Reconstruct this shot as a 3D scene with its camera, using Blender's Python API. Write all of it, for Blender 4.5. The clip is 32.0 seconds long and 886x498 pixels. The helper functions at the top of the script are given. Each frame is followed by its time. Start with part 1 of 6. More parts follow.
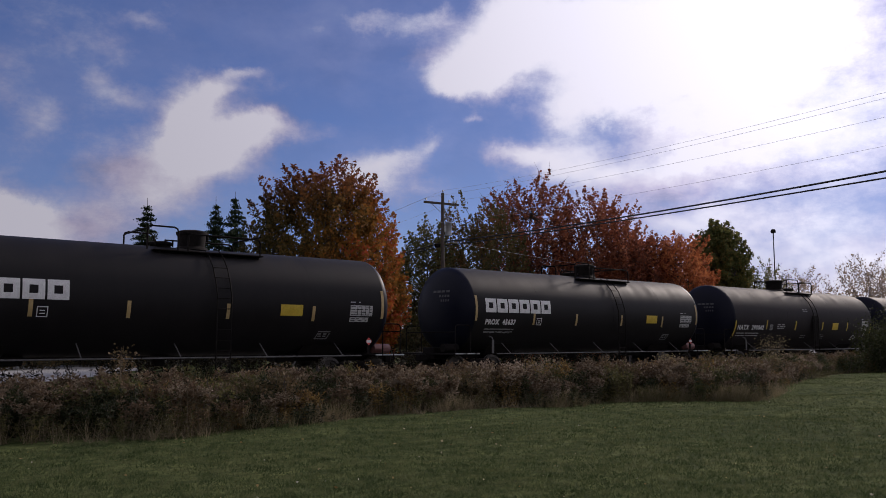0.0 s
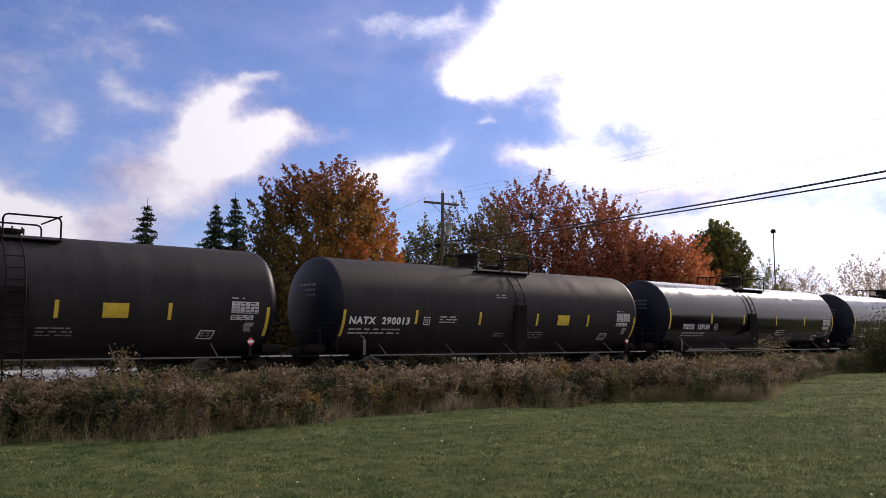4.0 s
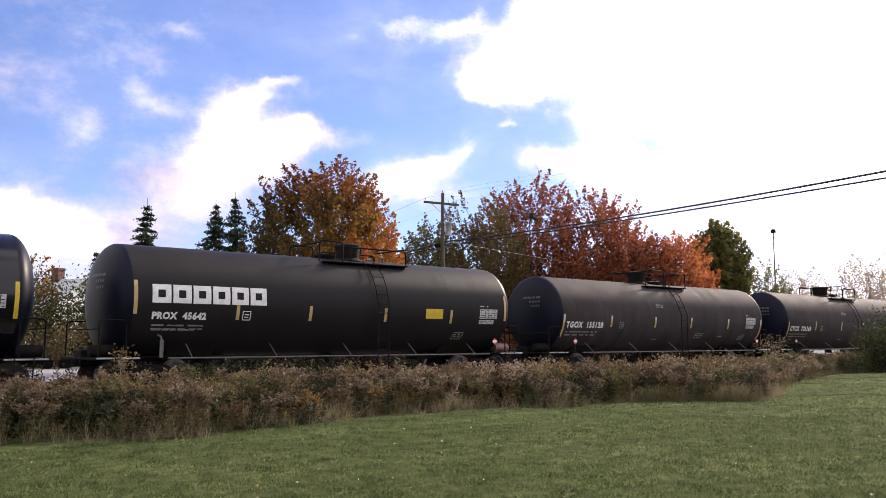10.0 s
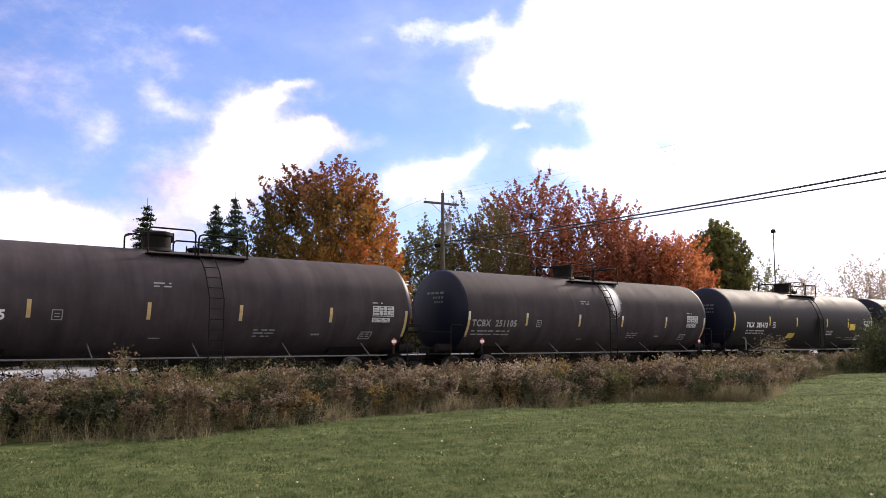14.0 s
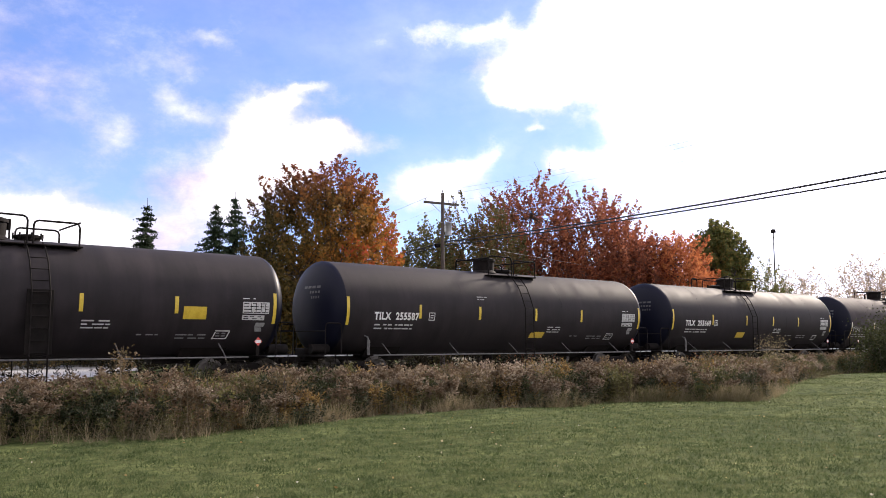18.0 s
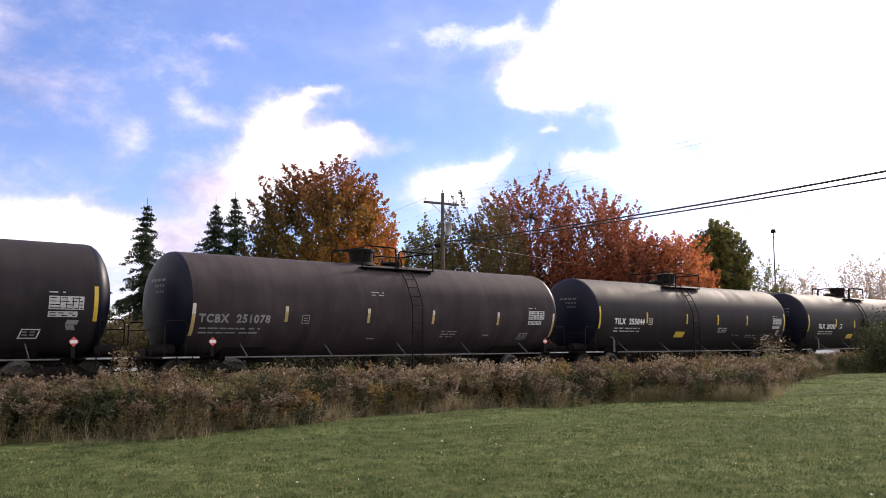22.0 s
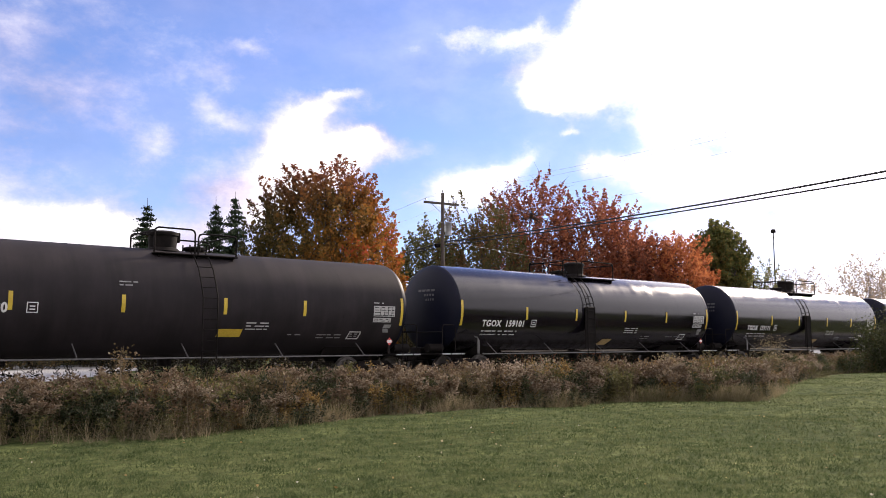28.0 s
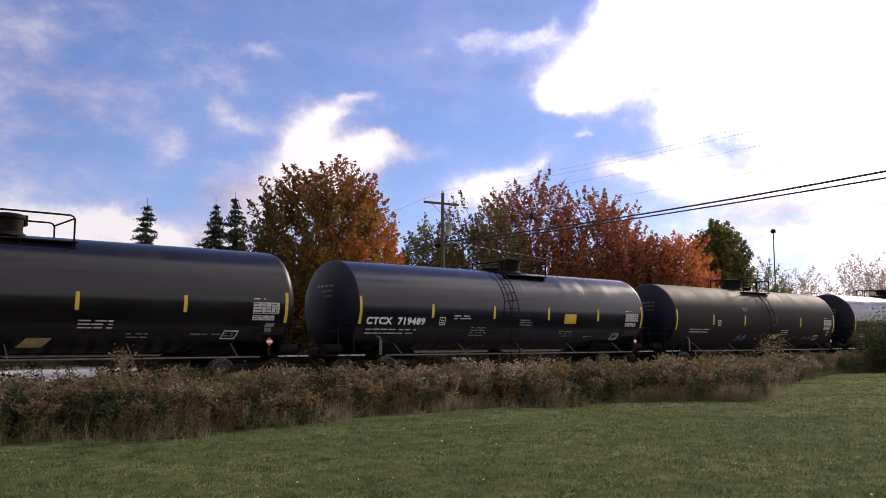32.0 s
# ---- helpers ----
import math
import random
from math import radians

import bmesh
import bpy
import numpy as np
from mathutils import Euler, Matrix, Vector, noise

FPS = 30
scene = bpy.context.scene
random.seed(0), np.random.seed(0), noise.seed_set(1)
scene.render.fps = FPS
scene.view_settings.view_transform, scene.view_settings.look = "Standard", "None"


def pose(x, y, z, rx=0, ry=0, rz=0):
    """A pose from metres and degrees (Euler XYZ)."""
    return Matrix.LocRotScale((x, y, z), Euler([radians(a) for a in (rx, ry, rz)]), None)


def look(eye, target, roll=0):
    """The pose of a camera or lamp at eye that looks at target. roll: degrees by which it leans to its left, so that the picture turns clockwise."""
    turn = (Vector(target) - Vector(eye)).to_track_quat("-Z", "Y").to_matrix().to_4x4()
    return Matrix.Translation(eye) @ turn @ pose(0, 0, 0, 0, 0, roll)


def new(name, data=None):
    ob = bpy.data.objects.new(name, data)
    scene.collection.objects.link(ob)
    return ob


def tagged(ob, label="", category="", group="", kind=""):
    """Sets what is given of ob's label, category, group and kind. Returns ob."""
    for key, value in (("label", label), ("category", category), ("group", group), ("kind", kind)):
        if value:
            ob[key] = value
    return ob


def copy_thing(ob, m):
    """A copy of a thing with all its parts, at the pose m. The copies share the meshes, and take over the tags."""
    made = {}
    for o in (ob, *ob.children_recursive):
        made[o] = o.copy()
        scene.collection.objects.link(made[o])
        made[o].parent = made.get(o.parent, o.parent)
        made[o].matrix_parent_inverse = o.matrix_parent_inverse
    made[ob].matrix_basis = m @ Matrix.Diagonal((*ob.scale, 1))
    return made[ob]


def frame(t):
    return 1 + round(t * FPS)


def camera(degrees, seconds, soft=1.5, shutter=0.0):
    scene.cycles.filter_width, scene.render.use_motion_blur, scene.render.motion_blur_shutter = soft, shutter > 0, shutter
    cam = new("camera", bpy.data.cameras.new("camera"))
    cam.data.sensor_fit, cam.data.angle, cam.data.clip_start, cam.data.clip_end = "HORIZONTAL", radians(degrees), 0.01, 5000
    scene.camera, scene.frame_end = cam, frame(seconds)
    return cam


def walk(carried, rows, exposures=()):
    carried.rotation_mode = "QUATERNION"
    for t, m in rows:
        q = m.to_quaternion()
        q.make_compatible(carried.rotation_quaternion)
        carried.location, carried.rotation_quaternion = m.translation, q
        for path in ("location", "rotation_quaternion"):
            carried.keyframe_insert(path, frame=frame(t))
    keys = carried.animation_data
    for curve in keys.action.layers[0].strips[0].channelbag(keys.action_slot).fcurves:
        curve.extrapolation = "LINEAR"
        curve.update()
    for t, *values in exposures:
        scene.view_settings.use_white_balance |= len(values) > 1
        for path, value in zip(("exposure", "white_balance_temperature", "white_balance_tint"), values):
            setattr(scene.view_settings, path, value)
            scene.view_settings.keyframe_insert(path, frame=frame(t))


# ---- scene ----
# The camera stands on a tripod on the lawn; the track runs along +X at y = 24.35.
cam = camera(55.35, 32.0, soft=0.75)
EYE = Vector((0.0, 0.0, 1.6))
HEADING, UP = radians(50.2), radians(6.18)
GAZE = Vector((math.cos(HEADING) * math.cos(UP), math.sin(HEADING) * math.cos(UP), math.sin(UP)))
walk(cam, [(0, look(EYE, EYE + GAZE)), (32, look(EYE, EYE + GAZE))],
     exposures=[(0, -1.06, 6060, 19), (1.5, -0.8, 6100, 18), (3.5, -0.28, 6300, 16), (5.5, 0.02, 6450, 15), (7, 0.24, 6480, 15), (9, 0.43, 6500, 15), (12, 0.48, 6500, 15), (15, 0.56, 6450, 15), (17.5, 0.62, 6390, 15), (20, 0.58, 6400, 15), (22.5, 0.45, 6500, 15), (24, 0.44, 6500, 15), (28, 0.45, 6560, 15), (30, 0.42, 6600, 15), (31, 0.22, 6640, 15), (32, -0.05, 6640, 15)])

TRACK_Y = 24.35          # centre line of the track
RAIL_Z = 0.15            # top of the rails
SPEED = 10.07             # metres a second, towards -X

# ---- light ----
SUN_AZ, SUN_EL = radians(10), radians(27)   # azimuth from +X towards +Y
world = bpy.data.worlds.new("sky")
scene.world = world
world.use_nodes = True
wn = world.node_tree.nodes
sky = wn.new("ShaderNodeTexSky")
sky.sky_type = "NISHITA"
sky.sun_disc = False
sky.sun_elevation = SUN_EL
sky.sun_rotation = math.pi / 2 - SUN_AZ
sky.altitude = 50
sky.air_density, sky.dust_density, sky.ozone_density = 1.0, 0.2, 4.0
wn["Background"].inputs["Strength"].default_value = 0.11
cool = wn.new("ShaderNodeMix")
cool.data_type, cool.blend_type = "RGBA", "MULTIPLY"
cool.inputs[0].default_value, cool.inputs[7].default_value = 1.0, (0.98, 0.96, 1.22, 1)
world.node_tree.links.new(sky.outputs[0], cool.inputs[6])
world.node_tree.links.new(cool.outputs[2], wn["Background"].inputs["Color"])

sun_data = bpy.data.lights.new("sun", "SUN")
sun_data.energy, sun_data.angle, sun_data.color = 4.8, radians(7), (1.0, 0.87, 0.70)
sun = new("sun", sun_data)
SUN_DIR = Vector((math.cos(SUN_AZ) * math.cos(SUN_EL), math.sin(SUN_AZ) * math.cos(SUN_EL), math.sin(SUN_EL)))
sun.matrix_world = look(SUN_DIR * 60, (0, 0, 0))


# ---- materials ----
def tree_of(name):
    m = bpy.data.materials.new(name)
    m.use_nodes = True
    nt = m.node_tree
    return m, nt, nt.nodes["Principled BSDF"], nt.nodes["Material Output"]


def ramp(nt, source, stops):
    r = nt.nodes.new("ShaderNodeValToRGB")
    els = r.color_ramp.elements
    while len(els) < len(stops):
        els.new(0.5)
    for e, (p, c) in zip(els, stops):
        e.position, e.color = p, (*c, 1)
    nt.links.new(source, r.inputs[0])
    return r.outputs[0]


def noise_of(nt, scale, detail=4, rough=0.55, vector=None, stretch=None):
    n = nt.nodes.new("ShaderNodeTexNoise")
    n.inputs["Scale"].default_value, n.inputs["Detail"].default_value = scale, detail
    n.inputs["Roughness"].default_value = rough
    if vector is None:
        tc = nt.nodes.new("ShaderNodeTexCoord")
        vector = tc.outputs["Object"]
    if stretch:
        mp = nt.nodes.new("ShaderNodeMapping")
        mp.inputs["Scale"].default_value = stretch
        nt.links.new(vector, mp.inputs[0])
        vector = mp.outputs[0]
    nt.links.new(vector, n.inputs["Vector"])
    return n.outputs["Fac"]


def blend(nt, fac, a, b, mode="MIX"):
    x = nt.nodes.new("ShaderNodeMix")
    x.data_type, x.blend_type = "RGBA", mode
    if isinstance(fac, float):
        x.inputs[0].default_value = fac
    else:
        nt.links.new(fac, x.inputs[0])
    for sock, v in ((x.inputs[6], a), (x.inputs[7], b)):
        if isinstance(v, tuple):
            sock.default_value = (*v, 1)
        else:
            nt.links.new(v, sock)
    return x.outputs[2]


def bump(nt, height, bsdf, strength=0.3, dist=0.02):
    b = nt.nodes.new("ShaderNodeBump")
    b.inputs["Strength"].default_value, b.inputs["Distance"].default_value = strength, dist
    nt.links.new(height, b.inputs["Height"])
    nt.links.new(b.outputs[0], bsdf.inputs["Normal"])


def surface(name, dark, light, rough=0.6, metal=0.0, scale=3.0, fine=40.0, relief=0.2, dist=0.01, stretch=None, coat=0.0, spec=0.5):
    """A painted, mineral or metal surface with stains and grain."""
    m, nt, p, _ = tree_of(name)
    a = noise_of(nt, scale, 5, 0.6, stretch=stretch)
    b = noise_of(nt, fine, 3, 0.6)
    base = ramp(nt, a, [(0.3, dark), (0.7, light)])
    grain = ramp(nt, b, [(0.25, (0.72, 0.72, 0.72)), (0.75, (1.15, 1.15, 1.15))])
    nt.links.new(blend(nt, 1.0, base, grain, "MULTIPLY"), p.inputs["Base Color"])
    rr = nt.nodes.new("ShaderNodeMapRange")
    rr.inputs[3].default_value, rr.inputs[4].default_value = max(0.03, rough - 0.12), min(1, rough + 0.12)
    nt.links.new(a, rr.inputs[0])
    nt.links.new(rr.outputs[0], p.inputs["Roughness"])
    p.inputs["Metallic"].default_value = metal
    p.inputs["Specular IOR Level"].default_value = spec
    p.inputs["Coat Weight"].default_value = coat
    p.inputs["Coat Roughness"].default_value = 0.1
    if relief:
        bump(nt, b, p, relief, dist)
    return m


def leafy(name, stops, trans=0.45, scale=0.5, lean=0.5, rough=0.6, turned=0.0, crest=None):
    """Leaves: a colour for each leaf out of a ramp, shifted slowly through the crown; light passes through."""
    m, nt, p, out = tree_of(name)
    geo = nt.nodes.new("ShaderNodeNewGeometry")
    slow = noise_of(nt, scale, 2, 0.5)
    add = nt.nodes.new("ShaderNodeMath")
    add.operation = "MULTIPLY_ADD"
    nt.links.new(slow, add.inputs[0])
    add.inputs[1].default_value = 1.6 * lean
    sub = nt.nodes.new("ShaderNodeMath")
    sub.operation = "MULTIPLY_ADD"
    nt.links.new(geo.outputs["Random Per Island"], sub.inputs[0])
    sub.inputs[1].default_value, sub.inputs[2].default_value = 1.0 - lean, -0.34 * lean
    nt.links.new(sub.outputs[0], add.inputs[2])
    value = add.outputs[0]
    if turned:
        # one side is more turned and also coloured brighter, as if sunlit
        tc = nt.nodes.new("ShaderNodeTexCoord")
        dot = nt.nodes.new("ShaderNodeVectorMath")
        dot.operation = "DOT_PRODUCT"
        nt.links.new(tc.outputs["Object"], dot.inputs[0])
        dot.inputs[1].default_value = (turned * 0.77, -turned * 0.64, 0)
        more = nt.nodes.new("ShaderNodeMath")
        nt.links.new(value, more.inputs[0])
        nt.links.new(dot.outputs["Value"], more.inputs[1])
        value = more.outputs[0]
    col = ramp(nt, value, stops)
    if crest:
        # the top of the crown has reddened first
        low, high, red = crest
        tc = nt.nodes.new("ShaderNodeTexCoord")
        xyz = nt.nodes.new("ShaderNodeSeparateXYZ")
        nt.links.new(tc.outputs["Object"], xyz.inputs[0])
        up = nt.nodes.new("ShaderNodeMath")
        up.operation = "MULTIPLY_ADD"
        nt.links.new(slow, up.inputs[0])
        up.inputs[1].default_value = 6.0
        nt.links.new(xyz.outputs["Z"], up.inputs[2])
        mr = nt.nodes.new("ShaderNodeMapRange")
        mr.inputs[1].default_value, mr.inputs[2].default_value, mr.inputs[4].default_value = low + 3.0, high + 3.0, 0.85
        nt.links.new(up.outputs[0], mr.inputs[0])
        col = blend(nt, mr.outputs[0], col, red)
    nt.links.new(col, p.inputs["Base Color"])
    p.inputs["Roughness"].default_value = rough
    p.inputs["Specular IOR Level"].default_value = 0.12
    tr = nt.nodes.new("ShaderNodeBsdfTranslucent")
    nt.links.new(col, tr.inputs[0])
    mx = nt.nodes.new("ShaderNodeMixShader")
    mx.inputs[0].default_value = trans
    nt.links.new(p.outputs[0], mx.inputs[1])
    nt.links.new(tr.outputs[0], mx.inputs[2])
    nt.links.new(mx.outputs[0], out.inputs[0])
    return m


def shell_paint(name, base, dust, rough, streak, coat, spec=0.5):
    """Tank paint: dust on the upper side, rain streaks down the flanks, faint buckles in the plate."""
    m, nt, p, _ = tree_of(name)
    tc = nt.nodes.new("ShaderNodeTexCoord")
    big = noise_of(nt, 0.9, 5, 0.6, tc.outputs["Object"])
    run = noise_of(nt, 2.2, 4, 0.65, tc.outputs["Object"], (1.0, 0.12, 0.12))
    fine = noise_of(nt, 60, 3, 0.6, tc.outputs["Object"])
    mixed = nt.nodes.new("ShaderNodeMath")
    mixed.operation = "MULTIPLY"
    nt.links.new(big, mixed.inputs[0])
    nt.links.new(run, mixed.inputs[1])
    k = ramp(nt, mixed.outputs[0], [(0.14, base), (0.5, dust)])
    g = ramp(nt, fine, [(0.2, (0.8, 0.8, 0.8)), (0.8, (1.15, 1.15, 1.15))])
    nt.links.new(blend(nt, streak, k, g, "MULTIPLY"), p.inputs["Base Color"])
    rr = nt.nodes.new("ShaderNodeMapRange")
    rr.inputs[3].default_value, rr.inputs[4].default_value = rough - 0.06, rough + 0.14
    nt.links.new(mixed.outputs[0], rr.inputs[0])
    rr.inputs[1].default_value, rr.inputs[2].default_value = 0.1, 0.5
    nt.links.new(rr.outputs[0], p.inputs["Roughness"])
    p.inputs["Coat Weight"].default_value, p.inputs["Coat Roughness"].default_value = coat, 0.16
    p.inputs["Specular IOR Level"].default_value = spec
    wave = noise_of(nt, 0.9, 2, 0.5, tc.outputs["Object"], (0.45, 1.0, 1.0))
    bump(nt, wave, p, 0.16, 0.02)
    return m


GLOSS = shell_paint("gloss_black_paint", (0.006, 0.005, 0.0085), (0.010, 0.0085, 0.0135), 0.17, 0.6, 0.0, 0.46)
NAVY = shell_paint("gloss_navy_paint", (0.006, 0.006, 0.015), (0.010, 0.010, 0.024), 0.18, 0.6, 0.0, 0.46)
SATIN = shell_paint("satin_black_paint", (0.016, 0.0134, 0.0150), (0.039, 0.0328, 0.0360), 0.66, 0.9, 0.0, 0.16)
DUSTY = shell_paint("dusty_black_paint", (0.030, 0.0243, 0.0264), (0.076, 0.0630, 0.0675), 0.76, 1.0, 0.0, 0.12)
FLAT_BLACK = shell_paint("flat_black_paint", (0.007, 0.0062, 0.0072), (0.016, 0.0138, 0.0150), 0.56, 0.8, 0.0, 0.20)
# black tank paint with the heads' bluish skylit shade put into its colour
HEAD_SHADE = shell_paint("shaded_head_paint", (0.005, 0.0058, 0.014), (0.009, 0.0100, 0.022), 0.45, 0.8, 0.0, 0.12)
IRON = surface("dark_iron", (0.005, 0.004, 0.004), (0.016, 0.013, 0.012), 0.8, 0.0, 4, 60, 0.3, 0.004, spec=0.12)
RAIL_GREY = surface("worn_handrail_paint", (0.06, 0.06, 0.06), (0.15, 0.145, 0.145), 0.4, 0.2, 6, 80, 0.1, 0.002)
WHEEL_STEEL = surface("wheel_steel", (0.035, 0.030, 0.027), (0.11, 0.10, 0.095), 0.5, 0.4, 6, 60, 0.2, 0.003)
WHITE = surface("white_stencil_paint", (0.62, 0.62, 0.62), (0.82, 0.82, 0.82), 0.5, 0.0, 5, 70, 0.0)
GREY_STENCIL = surface("faded_stencil_paint", (0.16, 0.16, 0.165), (0.30, 0.30, 0.30), 0.55, 0.0, 5, 70, 0.0)
DIM_STENCIL = surface("worn_stencil_paint", (0.035, 0.035, 0.042), (0.07, 0.07, 0.08), 0.55, 0.0, 5, 70, 0.0)
PANEL_GREY = surface("grey_data_panel", (0.38, 0.38, 0.38), (0.56, 0.56, 0.56), 0.5, 0.0, 5, 70, 0.0)
YELLOW = surface("yellow_reflective_sheet", (0.52, 0.36, 0.03), (0.68, 0.50, 0.06), 0.4, 0.0, 6, 60, 0.0)
PALE_YELLOW = surface("faded_yellow_sheet", (0.40, 0.28, 0.11), (0.54, 0.40, 0.19), 0.5, 0.0, 6, 60, 0.0)
STRIP_END = surface("pale_reflective_sheet", (0.50, 0.46, 0.38), (0.66, 0.62, 0.54), 0.5, 0.0, 6, 60, 0.0)
RED = surface("red_placard", (0.50, 0.05, 0.05), (0.66, 0.10, 0.08), 0.5, 0.0, 6, 60, 0.0)


def spill_material():
    """A dried pale spill: thick in the middle, thinning into runs down the shell."""
    m, nt, p, out = tree_of("pale_spill_stain")
    tc = nt.nodes.new("ShaderNodeTexCoord")
    mp = nt.nodes.new("ShaderNodeMapping")
    mp.inputs["Location"].default_value, mp.inputs["Scale"].default_value = (-1.85, 0, -3.3), (2.0, 0.0, 1.0)
    nt.links.new(tc.outputs["Object"], mp.inputs[0])
    g = nt.nodes.new("ShaderNodeTexGradient")
    g.gradient_type = "SPHERICAL"
    nt.links.new(mp.outputs[0], g.inputs[0])
    runs = noise_of(nt, 7.0, 5, 0.65, tc.outputs["Object"], (1.0, 0.2, 0.22))
    mul = nt.nodes.new("ShaderNodeMath")
    mul.operation = "MULTIPLY"
    nt.links.new(g.outputs["Fac"], mul.inputs[0])
    nt.links.new(runs, mul.inputs[1])
    mask = ramp(nt, mul.outputs[0], [(0.03, (0, 0, 0)), (0.34, (0.9, 0.9, 0.9))])
    p.inputs["Base Color"].default_value = (0.72, 0.71, 0.70, 1)
    p.inputs["Roughness"].default_value = 0.6
    nt.links.new(mask, p.inputs["Alpha"])
    return m


SPILL = spill_material()
BLUE_SPRAY = surface("blue_spray_paint", (0.05, 0.08, 0.22), (0.09, 0.13, 0.32), 0.5, 0.0, 5, 30, 0.0)
RUSTY_RED = surface("faded_red_paint", (0.16, 0.07, 0.06), (0.30, 0.15, 0.14), 0.5, 0.0, 4, 40, 0.2, 0.004)
BALLAST = surface("ballast_stone", (0.12, 0.11, 0.10), (0.32, 0.30, 0.28), 0.85, 0.0, 6, 22, 0.9, 0.05)
TIE_WOOD = surface("creosoted_wood", (0.03, 0.024, 0.02), (0.09, 0.075, 0.06), 0.8, 0.0, 3, 30, 0.5, 0.01)
RAIL_STEEL = surface("rusty_rail", (0.09, 0.05, 0.03), (0.18, 0.11, 0.08), 0.6, 0.5, 5, 40, 0.3, 0.004)
POLE_WOOD = surface("weathered_pole_wood", (0.045, 0.035, 0.031), (0.13, 0.105, 0.095), 0.85, 0.0, 2, 25, 0.5, 0.01, (6, 6, 0.5))
GLARE_PAVING = surface("glare_toned_gravel", (0.04, 0.04, 0.036), (0.62, 0.61, 0.60), 0.6, 0.0, 2.2, 9, 0.8, 0.05, (0.5, 1.6, 1))
TIMBER = surface("pale_timber", (0.42, 0.38, 0.28), (0.62, 0.58, 0.46), 0.7, 0.0, 4, 30, 0.3, 0.005)
BARK = surface("bark", (0.035, 0.028, 0.024), (0.11, 0.09, 0.075), 0.9, 0.0, 4, 25, 0.7, 0.02, (4, 4, 0.7))
PALE_BARK = surface("pale_bark", (0.16, 0.14, 0.13), (0.34, 0.31, 0.29), 0.85, 0.0, 4, 25, 0.5, 0.01)
SIDING = surface("white_siding", (0.58, 0.60, 0.62), (0.76, 0.77, 0.78), 0.6, 0.0, 1, 14, 0.2, 0.01)
ROOF = surface("pale_metal_roof", (0.40, 0.41, 0.43), (0.55, 0.56, 0.58), 0.85, 0.0, 2, 20, 0.5, 0.02)
BRICK = surface("red_brick", (0.08, 0.035, 0.032), (0.15, 0.07, 0.06), 0.85, 0.0, 3, 18, 0.5, 0.02)
GALV = surface("galvanised_metal", (0.32, 0.33, 0.34), (0.50, 0.51, 0.52), 0.42, 0.6, 3, 30, 0.1, 0.004)
CABLE = surface("black_cable", (0.012, 0.012, 0.012), (0.03, 0.03, 0.03), 0.6, 0.0, 5, 30, 0.0)
WIRE = surface("grey_wire", (0.42, 0.42, 0.43), (0.60, 0.60, 0.61), 0.45, 0.3, 5, 30, 0.0)
CAR_WHITE = surface("white_car_paint", (0.70, 0.70, 0.71), (0.80, 0.80, 0.80), 0.2, 0.0, 1, 20, 0.0, coat=0.6)
TYRE = surface("tyre_rubber", (0.015, 0.015, 0.015), (0.04, 0.04, 0.04), 0.8, 0.0, 4, 40, 0.3, 0.004)
GLASS_DARK = surface("dark_window_glass", (0.02, 0.022, 0.026), (0.035, 0.038, 0.042), 0.06, 0.0, 1, 10, 0.0)
LAMP_RED = surface("red_tail_lamp", (0.45, 0.02, 0.02), (0.6, 0.04, 0.03), 0.2, 0.0, 1, 10, 0.0)

# the sunward side's brightness is partly put into the leaf colour
MAPLE_LEAF = leafy("maple_leaves", [(0.10, (0.068, 0.058, 0.022)), (0.34, (0.125, 0.090, 0.029)), (0.58, (0.23, 0.128, 0.034)), (0.80, (0.44, 0.19, 0.040)), (0.94, (0.48, 0.11, 0.042))], 0.46, 0.30, 0.6, turned=0.07, crest=(8.0, 13.0, (0.19, 0.055, 0.040)))
RED_LEAF = leafy("russet_leaves", [(0.10, (0.0989, 0.0462, 0.033)), (0.38, (0.2408, 0.0826, 0.0479)), (0.62, (0.3698, 0.1197, 0.0594)), (0.85, (0.4472, 0.1816, 0.0826))], 0.4, 0.2, 0.45)
OLIVE_RED_LEAF = leafy("olive_turning_leaves", [(0.10, (0.0892, 0.0935, 0.0357)), (0.45, (0.1445, 0.1232, 0.0476)), (0.68, (0.238, 0.1275, 0.0561)), (0.88, (0.357, 0.136, 0.0638))], 0.5, 0.22, 0.6)
ORANGE_LEAF = leafy("orange_shrub_leaves", [(0.10, (0.23, 0.0782, 0.0437)), (0.45, (0.437, 0.1437, 0.0575)), (0.75, (0.575, 0.23, 0.0862)), (0.95, (0.437, 0.1035, 0.0575))], 0.5, 0.3, 0.4)
GREEN_LEAF = leafy("green_turning_leaves", [(0.10, (0.0808, 0.0892, 0.034)), (0.45, (0.1275, 0.1403, 0.0467)), (0.70, (0.221, 0.1785, 0.0553)), (0.90, (0.34, 0.2125, 0.0638))], 0.5, 0.25, 0.45)
OLIVE_LEAF = leafy("olive_leaves", [(0.10, (0.075, 0.085, 0.036)), (0.50, (0.15, 0.14, 0.052)), (0.90, (0.27, 0.20, 0.08))], 0.45, 0.3, 0.4)
NEEDLE = leafy("spruce_needles", [(0.10, (0.016, 0.028, 0.016)), (0.55, (0.030, 0.050, 0.026)), (0.90, (0.055, 0.070, 0.035))], 0.15, 0.6, 0.3)
PALE_LEAF = leafy("pale_dry_leaves", [(0.10, (0.30, 0.23, 0.17)), (0.50, (0.46, 0.36, 0.27)), (0.90, (0.52, 0.38, 0.22))], 0.45, 0.5, 0.3)
